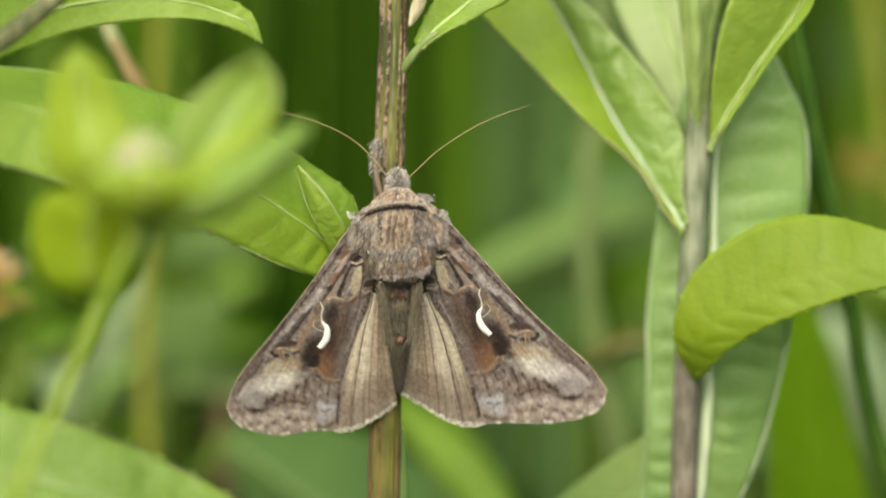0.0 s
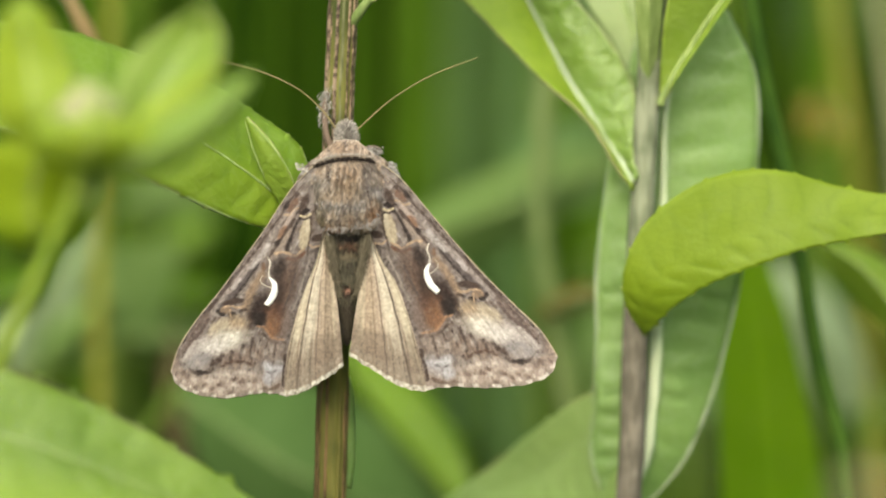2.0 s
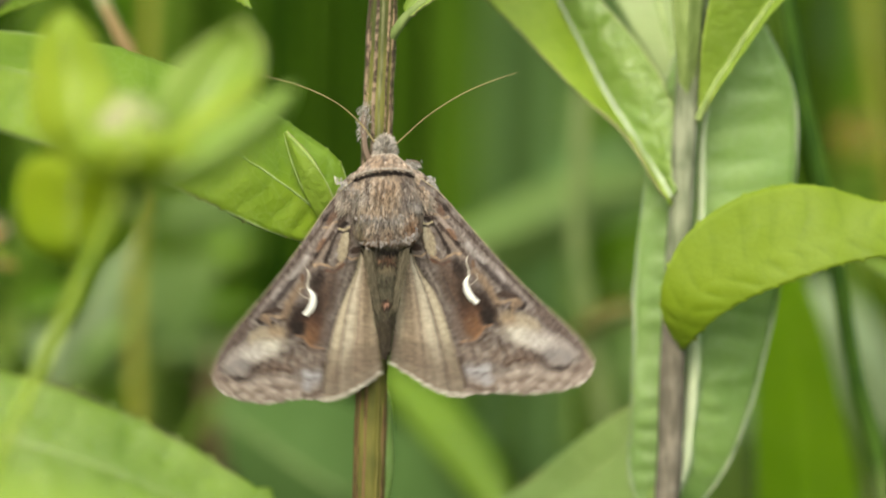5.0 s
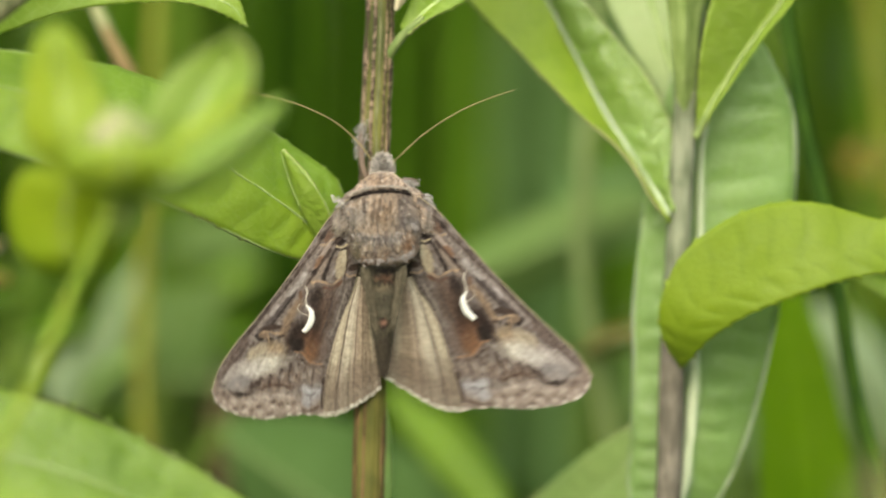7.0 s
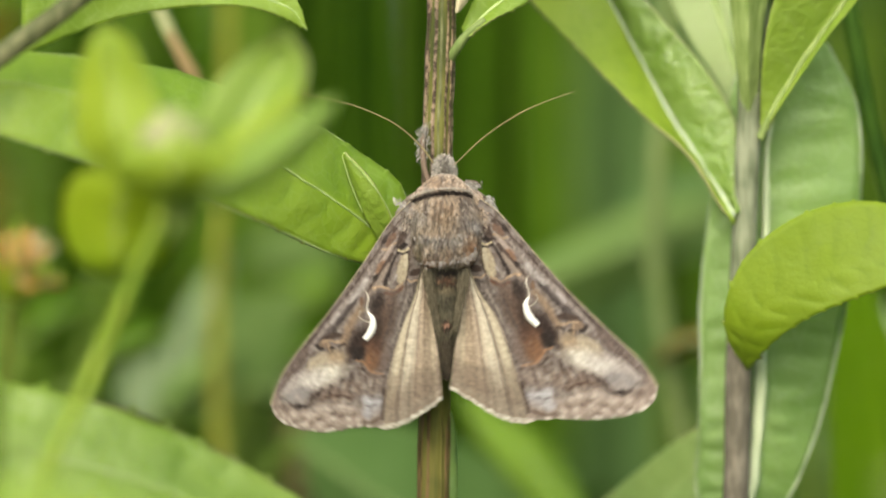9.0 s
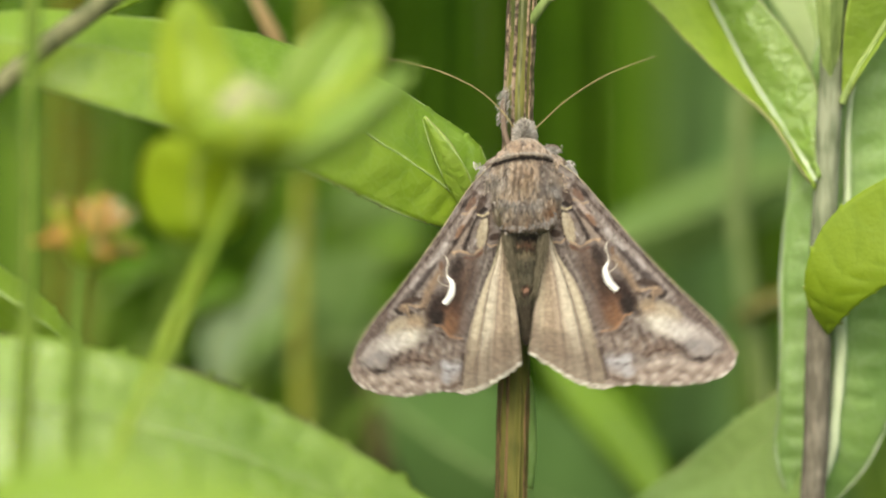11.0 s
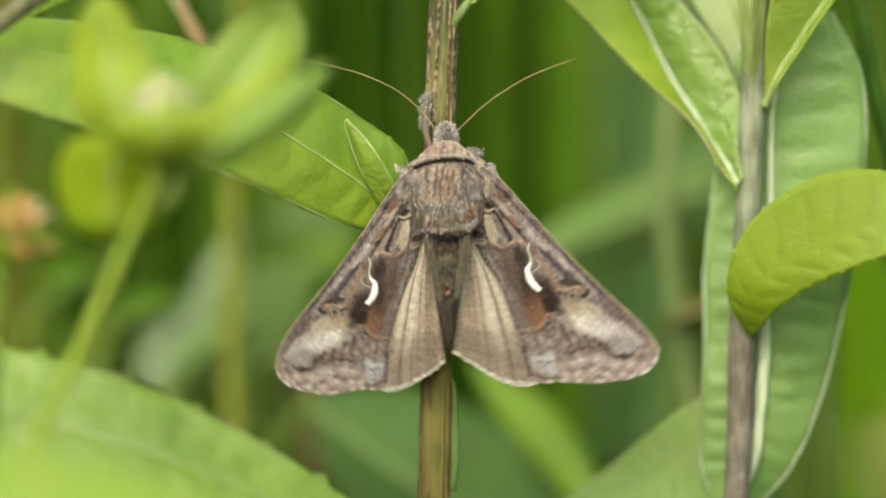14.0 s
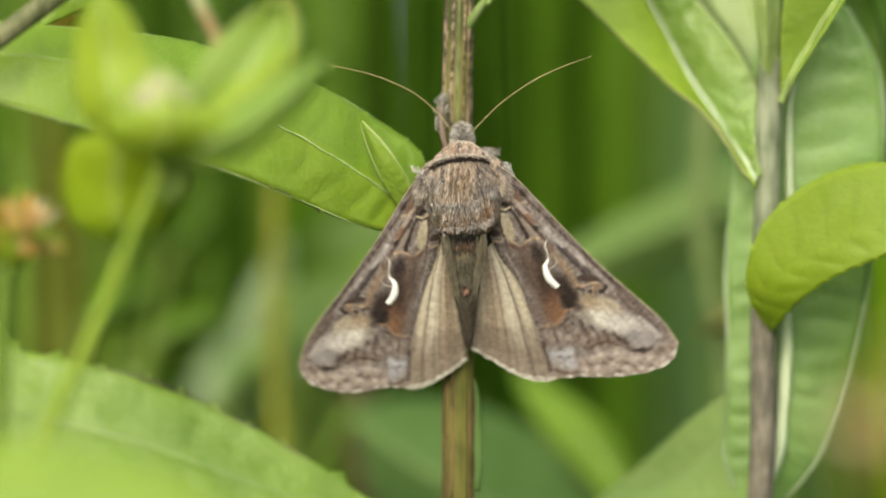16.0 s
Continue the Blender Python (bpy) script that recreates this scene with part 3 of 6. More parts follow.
    # leaf from lower down, reaching left
    add_leaf(plant, LEAF_BACKLIT,
             [(16.00, 13.00, -11.15), (13.59, 15.00, -11.83), (10.33, 17.00, -14.16), (7.46, 19.00, -16.52), (2.05, 21.00, -20.77)],
             [(16.00, 13.00, -12.80), (13.97, 14.00, -14.07), (11.55, 16.00, -16.20), (8.69, 18.00, -18.35), (2.05, 21.00, -20.85)],
             [(15.92, 10.60, -16.83), (15.10, 10.60, -20.11), (13.08, 11.60, -23.03), (9.44, 14.00, -23.56), (2.05, 21.00, -20.94)],
             n=50, teeth=0.2, veins=9, seed=12, edge=(0.09, RIM), rib=0.08)


def upper_left_plant():
    plant = thing("leaning_plant", (-60, -6, -Z0), "leaning brownish plant stem with pointed green leaves", "plant")
    part("stem", tube([(-60, -6, -Z0), (-62, -16, -100), (-41.48, -17.00, 7.15), (-37.23, -16.50, 11.80), (-33.88, -15.00, 14.56), (-30.37, -13.00, 17.35), (-25.73, -10.00, 21.39)], [1.6, 1.2, 0.75, 0.75, 0.75, 0.72, 0.6], 80, 12, 0.05, 5, 0.05), STEM_DUN, plant)
    add_leaf(plant, LEAF,
             [(-33.80, -6.00, 18.67), (-29.83, -6.00, 21.05), (-25.12, -5.00, 21.29), (-20.37, -4.50, 21.11), (-16.41, -4.00, 19.73), (-14.62, -4.00, 18.54), (-13.82, -4.00, 16.51)],
             [(-33.80, -6.00, 16.29), (-29.83, -6.00, 18.28), (-25.12, -5.00, 19.50), (-20.37, -4.50, 19.52), (-16.61, -4.00, 18.66), (-14.82, -4.00, 17.74), (-13.82, -4.00, 16.47)],
             [(-34.55, -6.50, 14.30), (-31.42, -6.00, 15.70), (-27.08, -5.60, 17.30), (-21.94, -5.00, 18.11), (-17.59, -4.50, 18.01), (-15.21, -4.20, 17.22), (-13.78, -4.00, 16.39)],
             n=60, teeth=0.1, veins=10, seed=15, rib=0.1)


# ---- blurred sprout in front ----
def front_sprout():
    plant = thing("leafy_sprout", (-31, -37, -Z0), "young bright green shoot with whorled leaves and a pale bud", "plant")
    part("stem", tube([(-31, -37, -Z0), (-36.13, -38.00, -41.00), (-29.45, -38.00, -15.04), (-26.17, -37.00, -7.65), (-23.57, -37.00, -1.70), (-21.53, -37.00, 2.76), (-20.78, -37.00, 6.48)], [0.9, 0.7, 0.44, 0.42, 0.44, 0.5, 0.9], 50, 10), STEM_LIME, plant)

    def whorl(mat, left, right, seed, bulge=-1.5):
        """A leaf between two edges; each place counted in steps of 0.04 mm across and down, with its depth in mm."""
        edges = []
        for side in (left, right):
            edges.append([Vector((-1.12 + (a - 784) * 0.0000802 * (500 + y), y, 1.98 + (441 - b) * 0.0000802 * (500 + y))) for a, b, y in side])
        middle = [p.lerp(q, 0.5) + Vector((0, bulge * (0 < i < len(left) - 1), 0)) for i, (p, q) in enumerate(zip(*edges))]
        add_leaf(plant, mat, edges[0], middle, edges[1], n=24, m=6, veins=5, seed=seed, rib=0.08, name="whorl_leaf")
    whorl(LEAF_SOFT, [(168, 352, -36), (92, 300, -35), (84, 180, -35), (104, 112, -35), (132, 84, -35)], [(225, 345, -37), (238, 290, -37), (216, 190, -36), (178, 112, -36), (140, 82, -35)], 22)
    whorl(LEAF_FRESH, [(240, 350, -36), (292, 262, -36), (332, 182, -35), (402, 124, -34), (448, 98, -34)], [(310, 355, -37), (412, 300, -38), (478, 232, -37), (490, 150, -36), (458, 97, -34)], 20, 2.0)
    whorl(LEAF_SOFT, [(250, 356, -38), (318, 300, -39), (392, 250, -39), (452, 212, -38), (480, 192, -37)], [(270, 372, -38), (350, 345, -40), (424, 292, -40), (474, 236, -39), (486, 196, -37)], 23, -0.8)
    whorl(LEAF_DEW, [(232, 366, -38), (350, 322, -40), (450, 262, -41), (515, 224, -41), (546, 214, -41)], [(240, 396, -38), (350, 402, -40), (452, 356, -42), (526, 276, -41), (550, 220, -41)], 21)
    whorl(LEAF_OLIVE, [(180, 330, -36), (74, 352, -34), (54, 430, -33), (84, 500, -33), (140, 526, -33)], [(225, 350, -36), (262, 388, -35), (262, 440, -34), (232, 502, -33), (170, 526, -33)], 24)
    whorl(LEAF_SOFT, [(250, 388, -38), (164, 366, -40), (150, 330, -41), (180, 302, -41), (222, 288, -41)], [(270, 388, -38), (350, 372, -40), (382, 336, -41), (348, 306, -41), (292, 290, -41)], 25)
    whorl(LEAF_FRESH, [(236, 402, -37), (226, 424, -36), (230, 450, -36), (244, 470, -36)], [(262, 398, -37), (290, 408, -36), (290, 436, -36), (250, 472, -36)], 26, -0.5)
    # pale bud in the whorl's heart
    rng = random.Random(5)
    c = Vector((-20.70, -40.50, 7.70))
    for k in range(20):
        a, e = rng.uniform(0, 2 * math.pi), rng.uniform(0.1, 1) ** 0.7
        o = Vector((math.cos(a) * e * 1.9, -1.2 * (1 - e), math.sin(a) * e * 1.1))
        bm = bmesh.new()
        bmesh.ops.create_icosphere(bm, subdivisions=1, radius=0.0008, matrix=Matrix.Translation(mm(c + o)) @ Matrix.Diagonal((1, 0.8, 1.4, 1)))
        part("floret", bm, STEM_BUD if k % 5 else LEAF_SOFT, plant)


def blossom(base, c, size, tilt, count, label, seed):
    """A ragged flower head: rings of narrow petals over a green cup, on a thin stalk."""
    plant = thing("orange_flower", base, label, "flower")
    rng = random.Random(seed)
    c = Vector(c)
    part("stem", tube([base, Vector(base).lerp(c, 0.55) + Vector((2, 0, 0)), c - Vector((0.6, 0, size * 0.9)), c], [0.8, 0.6, 0.5, 0.6], 40, 10), STEM_DIM, plant)
    for k in range(9):
        a = 2 * math.pi * k / 9
        d = Vector((math.cos(a), math.sin(a), 0.9)).normalized()
        b0 = c - Vector((0, 0, size * 0.45))
        m = [b0, b0 + d * size * 0.4, b0 + d * size * 0.7 + Vector((0, 0, size * 0.25))]
        w = Vector((-math.sin(a), math.cos(a), 0)) * size * 0.16
        part("sepal", blade([m[0] - w * 0.4, m[1] - w, m[2] - w * 0.1], m, [m[0] + w * 0.4, m[1] + w, m[2] + w * 0.1], n=8, m=2, veins=0, relief=0, wave=0.1, thick=0.15), LEAF_SOFT, plant)
    for k in range(count):
        a, e = rng.uniform(0, 2 * math.pi), rng.uniform(0.0, 1.0)
        d = Vector((math.cos(a) * e, math.sin(a) * e, 1.05 - 1.2 * e)).normalized()
        d = Matrix.Rotation(radians(tilt), 3, "Y") @ d
        L = size * rng.uniform(0.6, 1.0)
        w = d.cross(Vector((rng.uniform(-1, 1), rng.uniform(-1, 1), 0.2))).normalized() * size * 0.09
        m = [c - Vector((0, 0, size * 0.2)), c + d * L * 0.55, c + d * L]
        part("petal", blade([m[0] - w * 0.3, m[1] - w, m[2] - w * 0.3], m, [m[0] + w * 0.3, m[1] + w, m[2] + w * 0.3], n=6, m=2, veins=0, relief=0, wave=0.1, thick=0.1), rng.choice([PETAL, PETAL, RUST, DRY, LEAF_MID, LEAF_SOFT, STEM_PALE]), plant)


def low_front_leaf():
    plant = thing("foreground_leaf", (-45, -24, -Z0), "broad bright green toothed leaf close to the ground plants", "plant")
    part("stem", tube([(-45, -24, -Z0), (-60, -25, -150), (-58.53, -18.00, -27.38), (-50.69, -19.00, -13.81)], [1.3, 1.2, 1, 0.8], 30, 10), STEM_FRESH, plant)
    add_leaf(plant, LEAF_PALE,
             [(-50.69, -19.00, -11.88), (-44.90, -19.00, -8.02), (-37.26, -18.00, -7.65), (-31.52, -17.00, -8.91), (-25.36, -16.00, -10.33), (-20.74, -15.00, -12.46), (-16.10, -14.00, -14.95), (-9.90, -12.00, -19.33), (-4.43, -10.00, -23.94)],
             [(-50.69, -19.00, -13.81), (-44.72, -21.00, -12.40), (-37.03, -21.00, -12.21), (-31.33, -20.00, -13.20), (-25.60, -19.00, -14.58), (-21.01, -18.00, -16.36), (-16.04, -16.00, -18.38), (-9.88, -13.00, -21.24), (-4.43, -10.00, -24.02)],
             [(-50.69, -19.00, -15.74), (-44.63, -22.00, -16.78), (-36.88, -23.00, -17.89), (-31.14, -23.00, -19.04), (-25.83, -22.00, -19.85), (-20.93, -20.00, -20.71), (-16.01, -17.00, -22.02), (-9.88, -13.00, -23.19), (-4.43, -10.00, -24.09)],
             n=80, teeth=0.7, pitch=5, veins=12, relief=0.3, wave=0.6, seed=16, edge=(0.11, STEM_DUN), rib=0.1, lift=0.15)


# ---- meadow behind ----
def grass_blade(base, tip, width, mat, bend=(0, 0, 0), label="long narrow green grass blade among meadow plants", seed=0):
    ob = thing("grass_blade", base, label, "grass", "meadow grass blades")
    a, b = Vector(base), Vector(tip)
    c = a.lerp(b, 0.5) + Vector(bend)
    mid = spline([a, c, b], 8)
    L, R = [], []
    for i, q in enumerate(mid):
        w = width / 2 * (1 - (i / 8) ** 3) * min(1, 0.4 + i / 4) + 0.05
        L.append(q + Vector((-w, 0.25 * w, 0)))
        R.append(q + Vector((w, 0.25 * w, 0)))
    part("blade", blade(L, mid, R, n=24, m=3, veins=0, relief=0, wave=0.3, seed=seed), mat, ob)
    part("midrib", tube([q - Vector((0, 0.15, 0)) for q in mid], [width * 0.06, width * 0.05, 0.05], 20, 6), mat, ob)
    return ob


def lone_leaf(stalk, left, mid, right, mat, label, seed, rib=0.1, **kw):
    """A leaf of a meadow plant behind or before the moth, on its own stalk from the ground."""
    p = thing("meadow_leaf_plant", stalk[0], label, "plant")
    part("stem", tube(stalk, [1.1] + [0.5] * (len(stalk) - 1), 40, 10), STEM_DIM, p)
    add_leaf(p, mat, left, mid, right, n=40, seed=seed, rib=rib, **kw)


def strip(x0, x1, y, mat, seed, lean=0.0, top=150.0, label="broad green grass blade standing in the meadow"):
    """An upright grass blade between two places across, at one depth."""
    w = abs(x1[0] - x0[0])
    cx, cz = (x0[0] + x1[0]) / 2, x0[2]
    k = (cz + Z0) / (top + Z0)
    return grass_blade((cx - lean * k, y, -Z0), (cx + lean * (1 - k), y + 4, top), w * 1.25, mat, label=label, seed=seed)


def backdrop_plants():
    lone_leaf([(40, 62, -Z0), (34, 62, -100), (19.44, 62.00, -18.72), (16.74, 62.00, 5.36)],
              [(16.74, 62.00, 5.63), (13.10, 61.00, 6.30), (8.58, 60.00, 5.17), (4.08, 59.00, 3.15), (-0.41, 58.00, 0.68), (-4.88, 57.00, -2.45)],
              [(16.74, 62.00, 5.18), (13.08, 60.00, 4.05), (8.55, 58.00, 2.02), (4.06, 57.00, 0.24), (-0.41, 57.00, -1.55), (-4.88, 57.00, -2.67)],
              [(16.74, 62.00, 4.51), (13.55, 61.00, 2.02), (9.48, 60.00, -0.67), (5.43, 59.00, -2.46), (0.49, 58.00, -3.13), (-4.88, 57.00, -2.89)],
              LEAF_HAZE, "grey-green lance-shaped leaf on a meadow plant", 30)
    # bright leaf slanting down behind the stem's foot
    lone_leaf([(20, 50, -Z0), (19, 50, -120), (8.41, 50.00, -27.11), (5.32, 50.00, -20.93)],
              [(5.32, 50.00, -20.49), (3.57, 52.00, -16.14), (0.48, 54.00, -12.65), (-3.09, 56.00, -10.25), (-5.33, 58.00, -9.17)],
              [(4.87, 49.00, -21.11), (2.24, 51.00, -16.99), (-0.86, 53.00, -13.73), (-3.76, 56.00, -11.14), (-5.42, 58.00, -9.26)],
              [(3.98, 48.00, -21.95), (0.46, 50.00, -17.84), (-2.41, 52.00, -14.59), (-4.64, 55.00, -11.56), (-5.51, 58.00, -9.35)],
              LEAF_MID, "bright green pointed leaf behind the stem", 31, 0.1)
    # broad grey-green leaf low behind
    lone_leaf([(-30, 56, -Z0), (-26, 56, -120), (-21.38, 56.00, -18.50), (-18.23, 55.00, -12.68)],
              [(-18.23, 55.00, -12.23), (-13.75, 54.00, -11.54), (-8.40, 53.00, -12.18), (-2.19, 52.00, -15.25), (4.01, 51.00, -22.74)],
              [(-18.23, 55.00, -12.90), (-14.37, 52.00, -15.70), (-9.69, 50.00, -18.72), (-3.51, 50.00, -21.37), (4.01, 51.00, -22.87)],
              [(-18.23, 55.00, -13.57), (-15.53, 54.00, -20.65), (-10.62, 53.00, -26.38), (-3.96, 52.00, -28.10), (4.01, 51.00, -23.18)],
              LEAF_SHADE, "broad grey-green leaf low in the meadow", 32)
    # dead brown leaf in the gap beside it
    lone_leaf([(-22, 66, -Z0), (-21, 66, -120), (-19.48, 66.00, -27.96), (-18.80, 66.00, -21.60)],
              [(-19.48, 66.00, -21.60), (-19.70, 66.00, -16.60), (-19.93, 66.00, -12.51), (-18.80, 66.00, -7.97)],
              [(-18.54, 65.00, -21.56), (-18.28, 64.00, -16.53), (-18.51, 64.00, -12.46), (-18.70, 66.00, -7.88)],
              [(-17.43, 66.00, -21.60), (-16.75, 66.00, -16.60), (-17.21, 66.00, -12.51), (-18.61, 66.00, -7.79)],
              DEAD, "withered brown leaf among green plants", 33)
    # rusty leaf beyond the wing tip
    lone_leaf([(26, 48, -Z0), (24, 48, -100), (16.73, 48.00, -18.21), (15.63, 48.00, -5.45)],
              [(15.63, 48.00, -5.01), (13.65, 48.00, -4.57), (11.67, 48.00, -5.23), (9.70, 48.00, -6.99)], [(15.60, 47.00, -5.26), (13.60, 46.00, -5.25), (11.63, 46.00, -5.95), (9.70, 48.00, -7.08)],
              [(15.63, 48.00, -5.54), (13.87, 48.00, -6.16), (11.89, 48.00, -6.86), (9.70, 48.00, -7.21)], RUST, "rusty brown narrow leaf in the meadow", 34, 0.15)
    # small leaves of the undergrowth on the sprout's side; the palest carry painted haze
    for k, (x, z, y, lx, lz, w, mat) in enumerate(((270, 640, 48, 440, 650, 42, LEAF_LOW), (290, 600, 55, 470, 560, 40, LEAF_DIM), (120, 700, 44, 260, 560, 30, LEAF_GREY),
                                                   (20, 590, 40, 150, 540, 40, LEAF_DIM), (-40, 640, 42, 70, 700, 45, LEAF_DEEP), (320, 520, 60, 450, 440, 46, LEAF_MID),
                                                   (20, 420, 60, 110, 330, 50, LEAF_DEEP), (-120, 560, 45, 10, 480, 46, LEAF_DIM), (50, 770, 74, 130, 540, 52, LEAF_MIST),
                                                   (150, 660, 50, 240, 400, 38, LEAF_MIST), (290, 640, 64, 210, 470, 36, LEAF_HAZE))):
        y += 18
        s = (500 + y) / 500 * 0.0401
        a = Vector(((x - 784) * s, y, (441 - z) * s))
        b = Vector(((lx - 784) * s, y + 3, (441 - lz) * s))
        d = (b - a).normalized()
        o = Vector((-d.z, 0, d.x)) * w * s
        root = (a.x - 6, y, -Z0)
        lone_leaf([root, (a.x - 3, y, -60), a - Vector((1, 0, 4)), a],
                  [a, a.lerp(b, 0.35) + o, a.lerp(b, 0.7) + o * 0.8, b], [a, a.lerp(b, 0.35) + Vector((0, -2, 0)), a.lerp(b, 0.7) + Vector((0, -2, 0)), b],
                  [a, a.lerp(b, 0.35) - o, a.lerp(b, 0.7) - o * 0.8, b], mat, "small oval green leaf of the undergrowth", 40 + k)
    # leaf tip between the sprout and the flower
    lone_leaf([(-60, -8, -Z0), (-58, -8, -80), (-49.44, -8.00, -2.90), (-45.46, -8.00, -1.33)],
              [(-45.46, -8.00, -0.94), (-42.27, -8.00, -1.74), (-39.10, -8.00, -3.93), (-36.92, -8.00, -5.71), (-34.67, -8.00, -9.12)],
              [(-45.46, -8.00, -1.73), (-42.09, -9.50, -3.52), (-38.86, -10.00, -5.70), (-36.95, -9.50, -7.09), (-34.63, -8.00, -9.20)],
              [(-45.46, -8.00, -2.52), (-42.29, -8.00, -6.09), (-39.11, -8.00, -8.27), (-36.73, -8.00, -9.27), (-34.67, -8.00, -9.28)],
              LEAF, "pointed green leaf with a pale midrib", 50, teeth=0.2, pitch=6)
    # yellow-green leaf well in front, low down
    lone_leaf([(-28, -70, -Z0), (-30, -70, -140), (-36, -70, -40), (-39, -70, -20)],
              [(-39, -70, -20), (-31.6, -70, -14.6), (-23, -70, -15.0), (-16.1, -70, -16.8), (-11.6, -70, -20)],
              [(-39, -70, -20), (-31.6, -73, -18), (-23, -73, -19), (-16.1, -72, -20), (-11.2, -70, -21)],
              [(-39, -70, -21), (-31.6, -74, -25), (-23, -74, -27), (-16.1, -73, -26), (-11.6, -70, -23)],
              LEAF, "broad yellow-green leaf standing before the toothed leaf", 53, 0.1)
    # bright leaf under the big front leaf
    lone_leaf([(45, 26, -Z0), (46, 26, -100), (45.39, 26.00, -19.79), (42.85, 26.00, -13.89)],
              [(42.85, 26.00, -13.47), (39.46, 26.00, -6.72), (35.23, 26.00, -2.09), (30.17, 26.00, -0.41)],
              [(42.00, 26.00, -13.89), (37.64, 24.00, -7.53), (33.85, 24.00, -2.92), (30.17, 26.00, -0.50)],
              [(41.16, 26.00, -14.31), (36.09, 26.00, -8.00), (32.28, 26.00, -3.78), (30.17, 26.00, -0.67)],
              LEAF, "yellow-green leaf hanging in the meadow", 51)
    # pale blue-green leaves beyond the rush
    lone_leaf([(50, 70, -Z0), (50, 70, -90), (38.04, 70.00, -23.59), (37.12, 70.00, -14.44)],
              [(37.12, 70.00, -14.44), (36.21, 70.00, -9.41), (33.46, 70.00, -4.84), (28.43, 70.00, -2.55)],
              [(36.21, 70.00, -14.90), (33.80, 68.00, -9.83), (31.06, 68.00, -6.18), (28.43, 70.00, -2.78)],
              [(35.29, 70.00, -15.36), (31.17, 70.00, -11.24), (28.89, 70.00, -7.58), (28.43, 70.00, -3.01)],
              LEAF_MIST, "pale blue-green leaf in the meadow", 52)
    # rush, dry stalks and slender stems
    for pts, r, mat, name, label in (
            ([(33, 19, -Z0), (36, 19, -100), (32.24, 19.00, -17.14), (30.37, 19.00, -10.06), (28.91, 19.00, -2.14), (27.53, 19.00, 4.94), (26.20, 19.00, 10.77), (24.87, 19.00, 18.68), (23.70, 19.00, 26.60)], 0.62, STEM_DARK, "rush_stem", "thin dark green rush stem"),
            ([(26, 50, -Z0), (16, 50, -100), (12.83, 50.00, -18.28), (11.72, 50.00, -9.45), (10.18, 50.00, 0.26), (10.40, 50.00, 8.20), (10.84, 50.00, 14.83), (11.50, 50.00, 28.07)], 0.75, STEM_OLIVE, "dry_stalk", "pale dry grass stalk"),
            ([(-24, 60, -Z0), (-24, 60, -100), (-24.59, 60.00, -18.65), (-24.77, 60.00, -6.96), (-24.59, 60.00, 3.82), (-24.00, 60.00, 12.81), (-23.78, 60.00, 26.30)], 0.5, STEM_YELLOW, "yellow_stalk", "yellow-green stalk of a meadow plant"),
            ([(-50, 22, -Z0), (-50, 22, -60), (-47, 22, 30), (-38, 22, 52), (-28.52, 22.00, 28.00), (-27.06, 22.00, 21.29), (-25.59, 22.00, 17.52), (-23.92, 22.00, 14.38), (-22.99, 22.00, 12.50)], 0.5, STEM_STRAW, "dry_stalk", "bent pale dry grass stalk with a brown tip"),
            ([(48, 75, -Z0), (46, 75, -100), (38.38, 75.00, -19.20), (36.53, 75.00, 3.87), (34.69, 75.00, 15.41), (33.30, 75.00, 26.95)], 0.6, STEM_YELLOW, "dry_stalk", "yellowing dry grass stalk"),
            ([(56, 85, -Z0), (56, 85, -100), (42.82, 85.00, -19.57), (40.48, 85.00, 8.60), (39.07, 85.00, 17.99), (37.19, 85.00, 27.38)], 0.65, STEM_STRAW, "dry_stalk", "pale dry grass stalk with a brownish head"),
            ([(-40, -30, -Z0), (-39, -30, -60), (-36.23, -30.00, -6.01), (-36.16, -30.00, 5.31), (-35.99, -30.00, 12.87), (-35.80, -30.00, 24.20)], 0.6, STEM_DIM, "green_stalk", "thin green plant stalk")):
        ob = thing(name, pts[0], label, "plant stem", "slender stems")
        part("stalk", tube(pts, [r * 1.3] + [r] * (len(pts) - 2) + [r * 0.8], 80, 10, 0.05, 5, 0.05), mat, ob)
        if "bent" in label:
            part("withered_tip", tube([Vector(q) - Vector((0, 0.3, 0)) for q in pts[-3:]], [0.3, 0.6, 0.1], 20, 8), DRY, ob, "withered orange-brown tip")
        rng = random.Random(len(label) + int(r * 100))
        c = Vector(pts[-1])
        for k in range(0 if "bent" in label else 7):
            q = c + Vector((rng.uniform(-2, 2), rng.uniform(-2, 2), 4 * k - 3))
            part("spikelet", tube([q, q + Vector((0.8, 0, 2.5)), q + Vector((1.2, 0.3, 5))], [0.25, 0.7, 0.1], 8, 6), mat, ob)
    # blades whose soft bands stand behind the moth; near-black ones carry the gaps' shade
    k = 100
